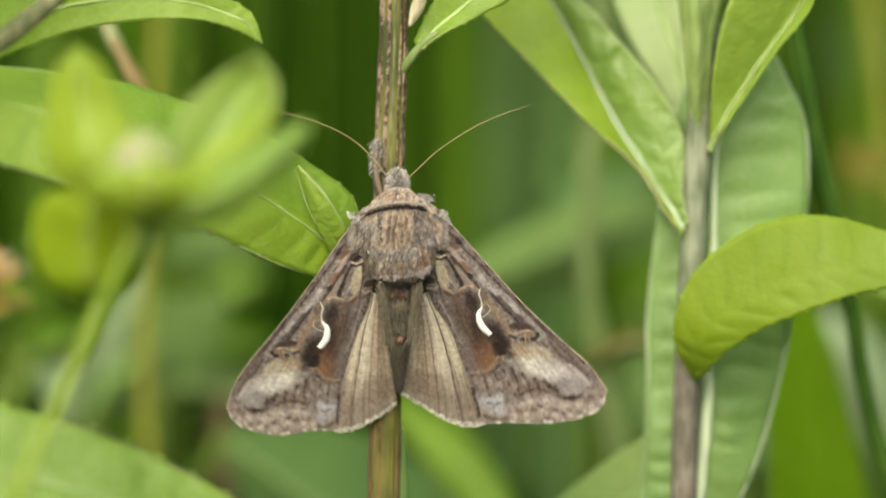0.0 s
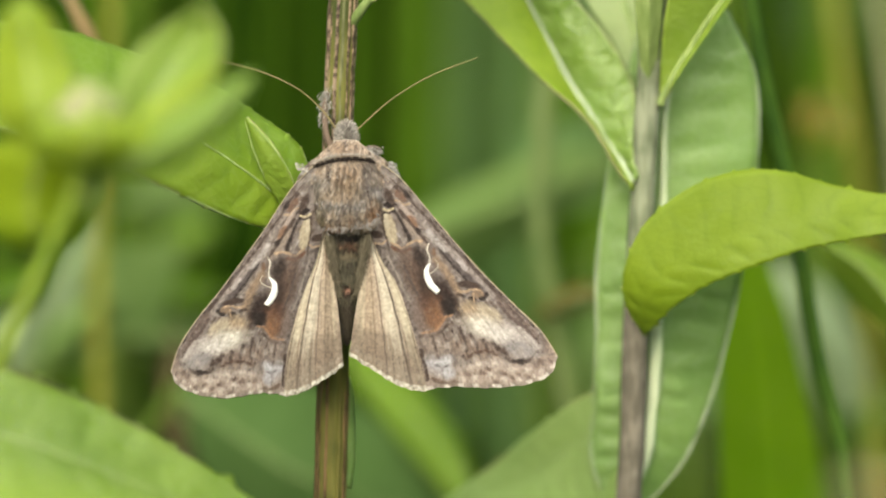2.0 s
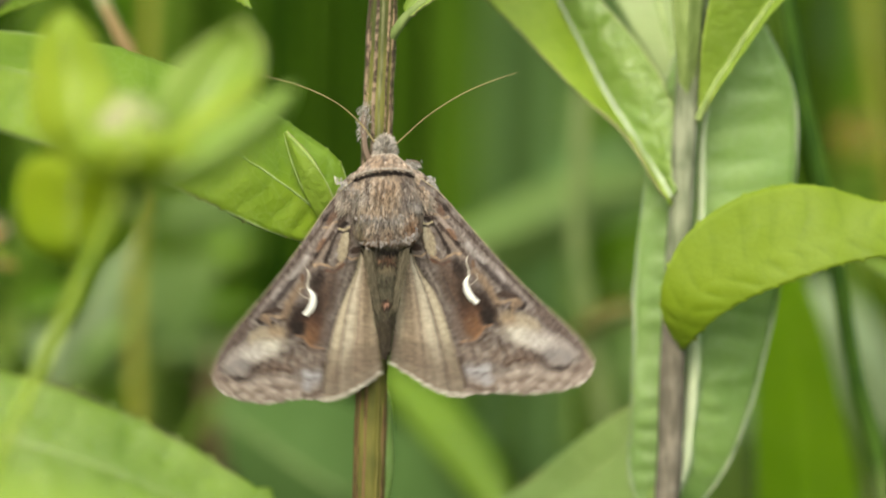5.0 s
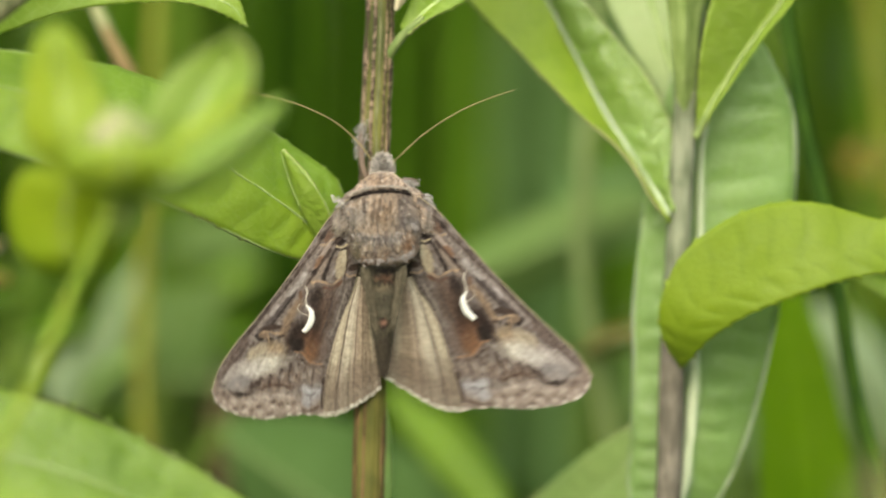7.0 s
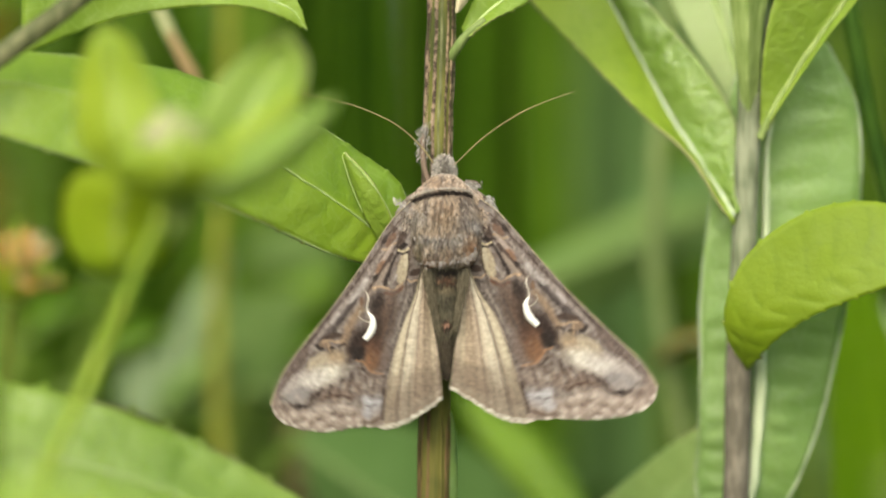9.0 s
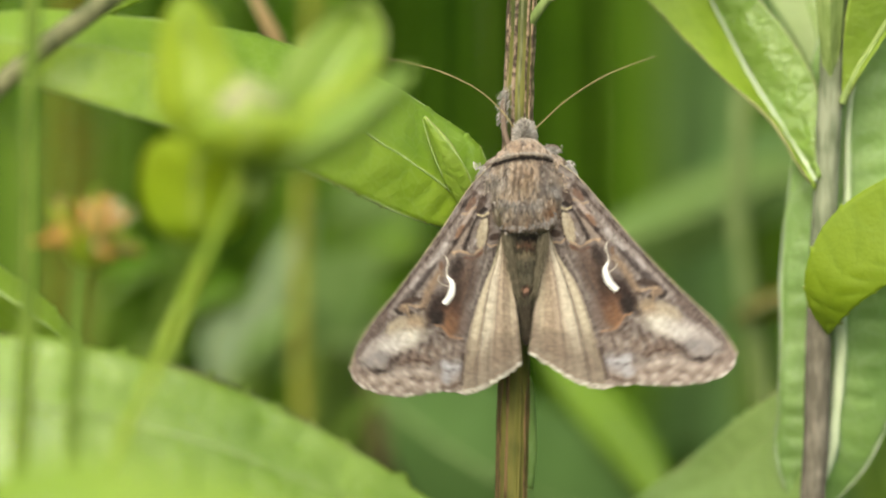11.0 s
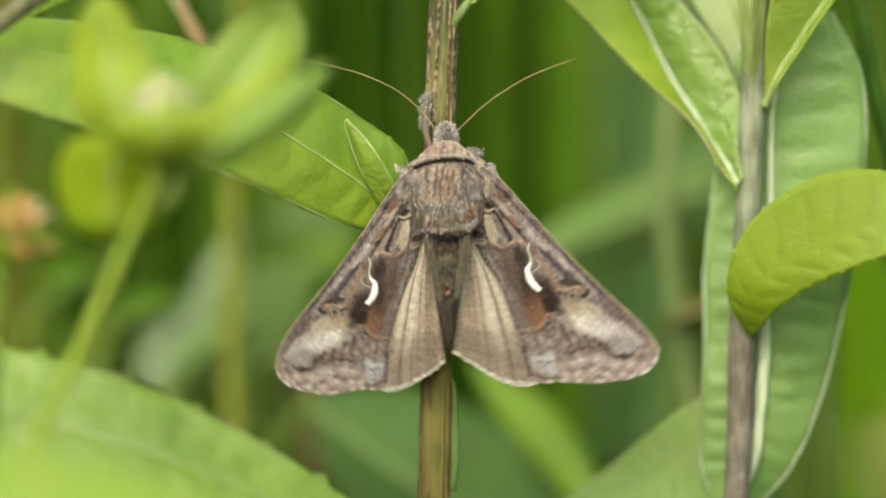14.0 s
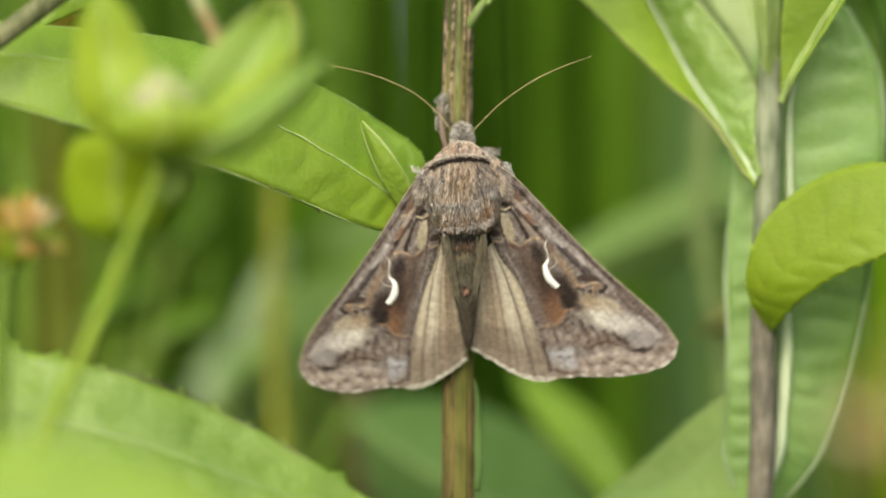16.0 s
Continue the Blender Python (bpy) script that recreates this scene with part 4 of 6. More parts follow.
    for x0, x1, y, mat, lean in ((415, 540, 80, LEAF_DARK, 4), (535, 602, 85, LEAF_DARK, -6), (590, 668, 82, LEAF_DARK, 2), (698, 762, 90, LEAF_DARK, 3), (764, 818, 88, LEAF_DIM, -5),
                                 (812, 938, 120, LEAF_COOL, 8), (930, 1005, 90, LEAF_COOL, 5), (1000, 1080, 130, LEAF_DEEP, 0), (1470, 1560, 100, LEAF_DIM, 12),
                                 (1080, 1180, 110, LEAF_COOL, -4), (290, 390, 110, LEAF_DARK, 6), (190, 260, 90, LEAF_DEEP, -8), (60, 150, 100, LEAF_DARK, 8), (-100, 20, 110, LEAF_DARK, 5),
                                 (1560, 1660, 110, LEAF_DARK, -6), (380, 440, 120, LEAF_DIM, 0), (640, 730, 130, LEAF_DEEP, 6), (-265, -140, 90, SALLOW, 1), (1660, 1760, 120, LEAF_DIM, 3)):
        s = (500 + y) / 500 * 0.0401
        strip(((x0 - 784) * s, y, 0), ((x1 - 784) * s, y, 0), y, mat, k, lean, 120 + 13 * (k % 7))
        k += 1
    lone_leaf([(28, 34, -Z0), (27, 34, -100), (29.61, 34.00, -47.41), (29.31, 34.00, -38.83)],
              [(27.32, 34.00, -38.41), (24.33, 34.00, -26.00), (23.59, 34.00, -16.57), (23.68, 34.00, -7.14), (24.49, 34.00, 4.00)],
              [(29.48, 33.00, -38.32), (28.24, 32.00, -25.86), (27.30, 32.00, -16.47), (26.27, 33.00, -7.10), (24.57, 34.00, 4.09)],
              [(32.41, 34.00, -38.38), (32.29, 34.00, -25.95), (30.94, 34.00, -16.52), (28.75, 34.00, -7.11), (24.66, 34.00, 4.00)],
              LEAF_BLADE, "broad yellow-green grass-like leaf in the meadow", 99, 0)
    rng = random.Random(11)
    for i in range(110):
        y = 140 + 500 * rng.random() ** 1.3
        half = 45 * (500 + y) / 500 + 30
        x = rng.uniform(-half, half)
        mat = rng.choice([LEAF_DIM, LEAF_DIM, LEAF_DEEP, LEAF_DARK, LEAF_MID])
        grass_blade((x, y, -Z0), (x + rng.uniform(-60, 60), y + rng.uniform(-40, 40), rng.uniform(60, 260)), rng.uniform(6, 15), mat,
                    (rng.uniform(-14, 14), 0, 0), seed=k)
        k += 1
    for i in range(46):
        y = rng.uniform(70, 170)
        half = 52 * (500 + y) / 500
        a = Vector((rng.uniform(-half, half), y, rng.uniform(-24, 22) * (500 + y) / 500))
        turn = rng.uniform(-0.5, 3.6)
        if -19 < a.x * 500 / (500 + y) < -5 and a.z > -4:
            continue
        b = a + Vector((math.cos(turn), rng.uniform(-0.4, 0.4), math.sin(turn) * 0.8)) * rng.uniform(9, 19)
        o = Vector((-math.sin(turn), 0.3, math.cos(turn))) * rng.uniform(2.2, 4.5)
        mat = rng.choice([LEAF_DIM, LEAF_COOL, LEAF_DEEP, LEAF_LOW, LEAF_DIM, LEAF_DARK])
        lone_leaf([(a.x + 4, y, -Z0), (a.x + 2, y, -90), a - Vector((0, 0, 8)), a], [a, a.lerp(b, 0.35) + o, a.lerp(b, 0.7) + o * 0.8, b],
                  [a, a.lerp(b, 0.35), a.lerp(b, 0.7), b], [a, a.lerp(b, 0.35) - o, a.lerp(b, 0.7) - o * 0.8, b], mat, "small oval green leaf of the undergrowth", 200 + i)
    blossom((-42, -32, -Z0), (-32.00, -32.00, -1.2), 4.0, 10, 80, "orange-pink ragged flower head on a green stalk", 61)
    blossom((40, 80, -Z0), (34.0, 80.00, 7.6), 3.4, -15, 40, "withered pinkish-brown flower head among grass", 63)
    blossom((33, -112, -Z0), (32.20, -112.00, -15.60), 8.2, -10, 100, "large pale orange flower head among the leaves", 62)


def ground():
    bm = bmesh.new()
    bmesh.ops.create_grid(bm, x_segments=60, y_segments=60, size=60.0)
    for v in bm.verts:
        v.co.z = 0.004 * noise.noise(v.co * 0.8)
    m, nt, n, l, p = node_material("meadow_soil")
    tc = n.new("ShaderNodeTexCoord")
    t = n.new("ShaderNodeTexNoise")
    t.inputs["Scale"].default_value = 14.0
    t.inputs["Detail"].default_value = 8.0
    l.new(tc.outputs["Object"], t.inputs["Vector"])
    r = ramp(n, [(0.3, (0.03, 0.035, 0.012)), (0.55, (0.06, 0.1, 0.02)), (0.75, (0.09, 0.07, 0.035))])
    l.new(t.outputs["Fac"], r.inputs[0])
    l.new(r.outputs[0], p.inputs["Base Color"])
    p.inputs["Roughness"].default_value = 0.95
    ob = part("ground", bm, m, None)
    tagged(ob, "dark meadow soil with moss and short plants", "ground", kind="structure")


def far_meadow():
    """Dense tall grass standing all round, one mass."""
    rng = np.random.default_rng(4)
    verts, faces = [], []
    for i in range(30000):
        a, d = rng.uniform(0, 2 * math.pi), 3.6 * math.sqrt(rng.random())
        x, y = d * math.cos(a), d * math.sin(a) + 0.4
        if abs(x) < 0.32 and -0.6 < y < 0.45 or math.hypot(x, y + 0.6) < 0.9:
            continue
        h = rng.uniform(0.35, 0.85)
        w = rng.uniform(0.004, 0.012)
        a = rng.uniform(0, math.pi)
        dx, dy = math.cos(a) * w / 2, math.sin(a) * w / 2
        lx, ly = rng.normal(0, 0.09, 2)
        b = len(verts)
        for s in (0, 0.5, 0.8):
            cx, cy = x + lx * s * s, y + ly * s * s
            k = 1 - 0.6 * s
            verts += [(cx - dx * k, cy - dy * k, h * s), (cx + dx * k, cy + dy * k, h * s)]
        verts.append((x + lx, y + ly, h))
        faces += [(b, b + 1, b + 3, b + 2), (b + 2, b + 3, b + 5, b + 4), (b + 4, b + 5, b + 6)]
    me = bpy.data.meshes.new("meadow_grass")
    me.from_pydata(verts, [], faces)
    m, nt, n, l, p = node_material("meadow_grass")
    g = n.new("ShaderNodeNewGeometry")
    r = ramp(n, [(0.0, (0.025, 0.065, 0.006)), (0.5, (0.065, 0.14, 0.015)), (0.85, (0.12, 0.21, 0.03)), (1.0, (0.2, 0.2, 0.07))])
    l.new(g.outputs["Random Per Island"], r.inputs[0])
    l.new(r.outputs[0], p.inputs["Base Color"])
    p.inputs["Roughness"].default_value = 0.85
    p.inputs["Specular IOR Level"].default_value = 0.05
    me.materials.append(m)
    tagged(new("meadow_grass", me), "dense tall green meadow grass standing all round", "grass", kind="stuff")


# ---- the moth ----
WING = painted_material("wing_scales", 0.75, 0.35, 3200.0)
FUR = painted_material("body_fur", 0.85, 0.3, 2600.0)


def srgb(r, g, b):
    return np.array([((c / 255 + 0.055) / 1.055) ** 2.4 if c > 10 else c / 3295 for c in (r, g, b)])


def coloured(name, verts, faces, cols, mat, parent, label=""):
    """A mesh part with a colour at every vertex; verts in mm."""
    me = bpy.data.meshes.new(name)
    o, up = Vector(), parent
    while up is not None:
        o += up.location
        up = up.parent
    v = np.asarray(verts, float)
    v = (v + [0, 0, Z0]) / 1000.0 - np.array(o)
    me.from_pydata(v.tolist(), [], faces)
    layer = me.color_attributes.new("scales", "FLOAT_COLOR", "POINT")
    c = np.ones((len(v), 4))
    c[:, :3] = np.clip(cols * [0.50, 0.53, 0.555], 0.003, 1)
    layer.data.foreach_set("color", c.ravel())
    for f in me.polygons:
        f.use_smooth = True
    me.materials.append(mat)
    ob = new(name, me)
    ob.parent = parent
    if label:
        ob["label"] = label
    return ob


def blend(col, c, k):
    k = np.clip(k, 0, 1)[:, None]
    return col * (1 - k) + np.asarray(c) * k


def soft_spot(x, z, c, rx, rz, turn=0.0, edge=0.5):
    """1 inside an ellipse, falling to 0 over its rim."""
    a = radians(turn)
    dx, dz = x - c[0], z - c[2]
    u, v = (dx * math.cos(a) + dz * math.sin(a)) / rx, (-dx * math.sin(a) + dz * math.cos(a)) / rz
    return np.clip((1 - np.sqrt(u * u + v * v)) / edge + 0.5, 0, 1)


def stroke(x, z, pts, width):
    """1 on a line through the points, falling to 0 beyond its width."""
    line = spline(pts, 24)
    best = np.full(len(x), 1e9)
    for a, b in zip(line, line[1:]):
        ax, az, bx, bz = a.x, a.z, b.x - a.x, b.z - a.z
        t = np.clip(((x - ax) * bx + (z - az) * bz) / (bx * bx + bz * bz + 1e-9), 0, 1)
        best = np.minimum(best, (x - ax - t * bx) ** 2 + (z - az - t * bz) ** 2)
    return np.clip(1.6 - np.sqrt(best) / width, 0, 1)


def cloud(x, z, f, seed):
    return np.array([noise.noise(Vector((a * f, b * f, seed))) for a, b in zip(x, z)])


def patch(edge_a, edge_b, margin, n, m):
    """A grid of points between two edges, closed at its far end by a margin line."""
    A, B, M = spline(edge_a, n), spline(edge_b, n), spline(margin, m)
    out = []
    for i in range(n + 1):
        r = i / n
        for j in range(m + 1):
            s = j / m
            p = A[i].lerp(B[i], s)
            out.append(p + (M[j] - A[n].lerp(B[n], s)) * r ** 2)
    return out


# outlines of the wings, root to margin, in mm
FORE_R = ([(-1.77, 0.00, 4.59), (-0.60, 0.00, 3.79), (1.85, 0.00, 1.14), (4.73, 0.00, -1.99), (7.54, 0.00, -4.64), (9.47, 0.00, -6.41), (10.67, 0.00, -8.09)],
          [(-2.81, 0.00, 0.82), (-2.41, 0.00, -0.59), (-1.77, 0.00, -1.99), (-0.80, 0.00, -3.40), (-0.00, 0.00, -5.40), (0.80, 0.00, -8.01), (1.44, 0.00, -10.66)],
          [(10.67, 0.00, -8.09), (10.19, 0.00, -9.38), (8.75, 0.00, -10.10), (6.94, 0.00, -10.42), (5.14, 0.00, -10.50), (3.33, 0.00, -10.42), (1.44, 0.00, -10.66)])
FORE_L = ([(-6.70, 0.00, 4.43), (-8.03, 0.00, 3.14), (-10.27, 0.00, -0.07), (-12.92, 0.00, -3.60), (-14.93, 0.00, -6.01), (-16.05, 0.00, -7.69), (-16.61, 0.00, -9.30)],
          [(-5.78, 0.00, 0.41), (-6.10, 0.00, -0.79), (-6.50, 0.00, -2.19), (-7.22, 0.00, -4.00), (-7.87, 0.00, -6.01), (-8.39, 0.00, -8.41), (-8.59, 0.00, -11.14)],
          [(-16.61, 0.00, -9.30), (-16.13, 0.00, -10.34), (-14.93, 0.00, -10.98), (-12.92, 0.00, -11.34), (-11.12, 0.00, -11.14), (-9.91, 0.00, -10.98), (-8.59, 0.00, -11.14)])
HIND_R = ([(-2.49, 0.00, 0.01), (-1.89, 0.00, -1.19), (-0.68, 0.00, -2.80), (0.52, 0.00, -5.20), (1.52, 0.00, -8.01), (2.25, 0.00, -10.22)],
          [(-2.69, 0.00, 0.01), (-2.97, 0.00, -1.59), (-3.29, 0.00, -3.20), (-3.61, 0.00, -5.00), (-3.89, 0.00, -6.81), (-4.13, 0.00, -8.41)],
          [(2.25, 0.00, -10.22), (1.44, 0.00, -10.70), (0.12, 0.00, -10.66), (-1.28, 0.00, -10.10), (-2.57, 0.00, -9.30), (-4.13, 0.00, -8.41)])
HIND_L = ([(-6.02, 0.00, 0.01), (-6.50, 0.00, -1.59), (-7.50, 0.00, -3.60), (-8.31, 0.00, -6.01), (-8.99, 0.00, -8.41), (-9.31, 0.00, -10.66)],
          [(-5.78, 0.00, 0.01), (-5.42, 0.00, -1.59), (-5.10, 0.00, -3.20), (-4.82, 0.00, -5.20), (-4.58, 0.00, -7.21), (-4.41, 0.00, -9.14)],
          [(-9.31, 0.00, -10.66), (-8.59, 0.00, -11.14), (-7.50, 0.00, -11.02), (-6.42, 0.00, -10.50), (-5.30, 0.00, -9.82), (-4.41, 0.00, -9.14)])
AXIS = (-4.25, 0.00, 3.63)


def lay(a, b):
    """A place on the right wing, counted in steps of 0.04 mm."""
    return (-1.12 + (a - 784) * 0.0401, 0, 1.98 - (b - 441) * 0.0401)


PAINTED = {}


def fore_colours(x, z, r, s):
    """Colours of a forewing: lilac-brown ground, panels near the root, dark middle field, pale band, lines and cells."""
    if "fore" in PAINTED:
        return PAINTED["fore"]
    n1, n2, n4 = cloud(x, z, 0.7, 1.0), cloud(x, z, 2.2, 5.0), cloud(x, z, 9.0, 4.0)
    # fine scale rows run outwards along the wing
    streak = np.array([noise.noise(Vector((a * 46, b * 8, 2.0))) for a, b in zip(s, r)])
    n5 = cloud(x, z, 4.5, 12.0)
    x0, z0 = x, z
    x, z = x + 0.10 * cloud(x, z, 2.6, 21.0) + 0.05 * n4, z + 0.10 * cloud(x, z, 2.6, 31.0) + 0.05 * cloud(x, z, 9.0, 41.0)
    dark, umber, brown = srgb(56, 43, 37), srgb(84, 66, 56), srgb(110, 92, 81)
    lilac, slate = srgb(152, 139, 133), srgb(100, 88, 84)
    ochre, orange = srgb(180, 152, 122), srgb(130, 96, 68)
    col = np.tile(srgb(136, 122, 113), (len(x), 1))
    col = blend(col, brown, 0.15 + 1.6 * n2)
    col = blend(col, lilac, -0.05 + 1.5 * n1)
    col = blend(col, srgb(168, 156, 148), 0.9 * streak - 0.08)
    col = blend(col, srgb(96, 80, 72), 1.1 * cloud(x0, z0, 3.4, 51.0) - 0.1)
    col = blend(col, srgb(170, 159, 153), 1.2 * cloud(x0, z0, 2.8, 61.0) - 0.12)

    def spot(c, a, b, rx, rz, turn=0.0, k=1.0, edge=0.4):
        nonlocal col
        col = blend(col, c, (0.95 * k + 0.35 * n5 + 0.25 * streak) * soft_spot(x, z, lay(a, b), rx * 0.04, rz * 0.04, -turn, edge))

    def line(c, pts, w, k=1.0, gap=0.3):
        nonlocal col
        col = blend(col, c, (0.95 * k + gap * n5 + 0.15 * n4) * stroke(x, z, [lay(*q) for q in pts], w * 0.04))

    # front edge: dark seam, then a lilac stripe with a dark one inside it
    line(umber, [(792, 412), (830, 452), (870, 492), (915, 536), (960, 580), (990, 608)], 4.0, 0.9, 0.9)
    line(srgb(154, 140, 132), [(800, 428), (838, 468), (868, 500), (900, 530), (935, 566), (965, 596)], 4.5, 0.7, 1.4)
    line(slate, [(868, 514), (885, 532), (905, 552), (930, 574), (946, 590)], 4.5, 1.0)
    line(dark, [(870, 520), (888, 541), (906, 560), (922, 576)], 2.4, 0.8, 0.6)
    line(srgb(176, 164, 158), [(902, 537), (916, 550)], 3.0, 0.8)
    line(srgb(150, 126, 102), [(864, 538), (878, 554), (892, 574), (904, 594)], 6.0, 0.95)
    line(srgb(178, 167, 160), [(848, 488), (862, 504), (878, 518)], 4.6, 0.8, 0.8)
    line(srgb(122, 104, 94), [(975, 600), (1000, 622), (1030, 652), (1055, 682)], 8.0, 0.7, 0.8)
    # panels near the root
    spot(umber, 781, 436, 8, 20, -20, 0.9)
    spot(srgb(120, 92, 74), 800, 430, 14, 7, 40, 0.9)
    spot(dark, 811, 426, 4, 9, -30, 0.9)
    line(ochre, [(790, 439), (800, 441), (808, 445), (815, 443)], 1.5)
    line(dark, [(788, 444), (800, 447), (810, 451)], 1.4, 0.8)
    spot(srgb(172, 154, 142), 812, 458, 24, 5, 48, 0.9)
    spot(srgb(138, 106, 82), 822, 474, 14, 7, 50, 0.9)
    line(umber, [(798, 456), (815, 473), (832, 492), (848, 512)], 2.6, 0.9)
    spot(dark, 831, 489, 8, 4, 20, 0.8)
    line(srgb(156, 138, 124), [(806, 474), (826, 496), (842, 514)], 4.0, 0.9)
    spot(srgb(176, 160, 134), 781, 484, 11, 29, -18, 1.1, 0.25)
    spot(srgb(196, 182, 158), 775, 470, 4, 16, -12, 0.7)
    line(umber, [(767, 458), (770, 482), (776, 506), (781, 522)], 1.8, 0.9)
    line(dark, [(790, 456), (802, 474), (812, 492), (818, 505)], 2.8)
    spot(dark, 778, 446, 9, 4, 10)
    line(srgb(206, 188, 150), [(769, 453), (778, 455), (788, 452)], 1.3)
    line(dark, [(770, 458), (780, 460), (788, 457)], 1.4)
    spot(umber, 758, 496, 13, 7, 8, 1.1)
    line(ochre, [(748, 508), (758, 512), (768, 511), (774, 506)], 1.6)
    spot(dark, 762, 518, 14, 4, 8, 1.0)
    line(ochre, [(786, 510), (796, 515), (804, 519), (814, 513), (826, 507), (838, 506)], 1.7)
    line(srgb(118, 84, 60), [(786, 517), (798, 523), (806, 526), (818, 520)], 3.0, 1.0)
    # granular grey strip along the hindwing
    strip = stroke(x, z, [lay(*q) for q in ((768, 530), (784, 560), (804, 592), (818, 622), (830, 652))], 0.52)
    col = blend(col, srgb(136, 122, 114), 0.9 * strip)
    col = blend(col, srgb(86, 74, 68), strip * np.clip(2.4 * n5, 0, 0.8))
    line(srgb(164, 150, 140), [(778, 534), (798, 570), (816, 608)], 1.8, 0.6, 0.9)
    # dark middle field round the silver mark
    spot(srgb(120, 102, 92), 820, 560, 18, 44, -22, 0.9, 0.6)
    spot(srgb(112, 88, 72), 836, 572, 20, 46, -20, 0.8, 0.9)
    spot(umber, 838, 548, 9, 32, -14, 0.8, 0.8)
    spot(dark, 836, 530, 12, 17, -25, 0.75, 0.9)
    spot(srgb(68, 48, 38), 862, 594, 15, 28, -38, 0.8, 0.7)
    spot(srgb(62, 44, 36), 882, 598, 15, 36, -32, 0.95, 0.8)
    for a in range(5):
        line(srgb(100, 80, 68), [(806 + 9 * a, 540 + 3 * a), (818 + 9 * a, 566 + 3 * a), (828 + 8 * a, 590 + 2 * a)], 1.4, 0.6, 0.8)
    spot(umber, 843, 584, 8, 26, -20, 1.0, 0.6)
    line(slate, [(806, 548), (822, 580), (836, 606)], 1.6, 0.7)
    spot(srgb(124, 96, 74), 860, 525, 4, 8, -15, 0.9)
    # orange field, edged by a bright line
    spot(srgb(122, 86, 62), 854, 624, 22, 28, 10, 0.85, 1.0)
    spot(orange, 860, 632, 17, 22, 15, 0.9, 1.0)
    spot(srgb(130, 112, 102), 832, 632, 11, 26, -20, 0.8, 0.9)
    spot(srgb(156, 114, 78), 866, 640, 9, 14, 20, 0.6, 1.0)
    spot(dark, 885, 617, 12, 15, -10, 0.95, 0.6)
    spot(srgb(96, 70, 56), 842, 606, 9, 11, 0, 0.6, 0.9)
    line(srgb(164, 126, 92), [(838, 660), (850, 660), (864, 656), (873, 646), (880, 634), (892, 631)], 1.9, 1.0, 0.6)
    line(umber, [(834, 665), (852, 666), (870, 661), (882, 648)], 2.2, 0.9, 0.7)
    line(umber, [(899, 606), (902, 622), (908, 632)], 3.0, 0.9)
    # ringed spots before the front edge
    spot(umber, 920, 578, 19, 7, 6, 1.1)
    line(ochre, [(902, 590), (914, 591), (924, 587), (936, 586), (944, 590)], 1.7)
    spot(srgb(140, 116, 92), 938, 595, 12, 7, 0, 0.9)
    spot(dark, 927, 602, 8, 4, 0, 1.0)
    spot(dark, 946, 601, 7, 4, -20, 1.0)
    spot(dark, 952, 594, 4, 5, 0, 0.9)
    line(ochre, [(930, 594), (931, 606)], 1.2)
    spot(dark, 908, 597, 8, 3, 10, 0.8)
    # tan field and the pale band, streaked along the veins
    spot(srgb(170, 147, 118), 930, 626, 26, 16, 35, 0.9, 0.7)
    spot(srgb(178, 162, 138), 958, 628, 26, 13, 32, 1.0, 0.5)
    spot(srgb(196, 184, 168), 950, 650, 36, 17, 18, 1.0, 0.9)
    spot(srgb(214, 204, 190), 948, 650, 20, 9, 20, 0.9, 1.0)
    spot(srgb(186, 174, 164), 992, 661, 42, 17, 14, 0.95, 0.9)
    spot(srgb(198, 187, 178), 980, 663, 24, 10, 10, 0.85, 1.0)
    spot(srgb(172, 160, 152), 1024, 672, 28, 12, 20, 0.9, 0.6)
    for a, b, c, d, w in ((972, 606, 996, 632, 2.6), (986, 624, 1010, 644, 2.4), (1002, 634, 1026, 654, 2.2), (990, 612, 1016, 636, 2.0), (1020, 646, 1044, 672, 2.4)):
        line(srgb(106, 88, 80), [(a, b), ((a + c) / 2 + 1, (b + d) / 2), (c, d)], w, 0.85, 0.6)
    # lilac outer field with dark flecks hanging from the band
    spot(srgb(150, 132, 120), 880, 682, 48, 20, 10, 0.8, 0.8)
    spot(srgb(142, 120, 104), 940, 690, 46, 18, 16, 0.8, 0.8)
    spot(srgb(152, 142, 138), 1012, 686, 30, 13, 18, 1.0, 0.5)
    for a, b, c, d, w in ((905, 652, 918, 690, 2.6), (924, 662, 940, 696, 2.6), (946, 672, 958, 700, 3.0), (966, 676, 984, 702, 3.2), (876, 662, 884, 690, 1.8), (856, 668, 864, 690, 1.8), (892, 656, 902, 684, 1.6), (890, 694, 900, 716, 2.0), (912, 700, 924, 722, 2.2)):
        line(srgb(94, 78, 70), [(a, b), ((a + c) / 2 + 2, (b + d) / 2), (c, d)], w, 0.9, 0.6)
    for a, b in ((868, 676), (883, 682), (912, 684), (932, 700), (900, 668), (1013, 688), (930, 676)):
        spot(srgb(172, 158, 148), a, b, 5, 7, -20, 0.6, 1.0)
    spot(srgb(172, 158, 148), 955, 724, 118, 22, -7, 0.75, 0.9)
    # crooked dark line before the margin
    line(srgb(100, 76, 62), [(918, 704), (934, 694), (952, 690), (972, 696)], 2.4, 0.8, 0.8)
    line(umber, [(974, 684), (984, 690), (990, 700), (1002, 707), (1016, 708), (1030, 703)], 3.0, 0.8, 0.9)
    spot(dark, 1014, 706, 16, 5, -4, 0.8, 0.8)
    spot(umber, 1048, 706, 7, 6, 0, 1.0)
    spot(umber, 1065, 703, 5, 5, 0, 0.9)
    line(umber, [(1030, 702), (1038, 690), (1050, 686)], 2.0, 0.4, 0.9)
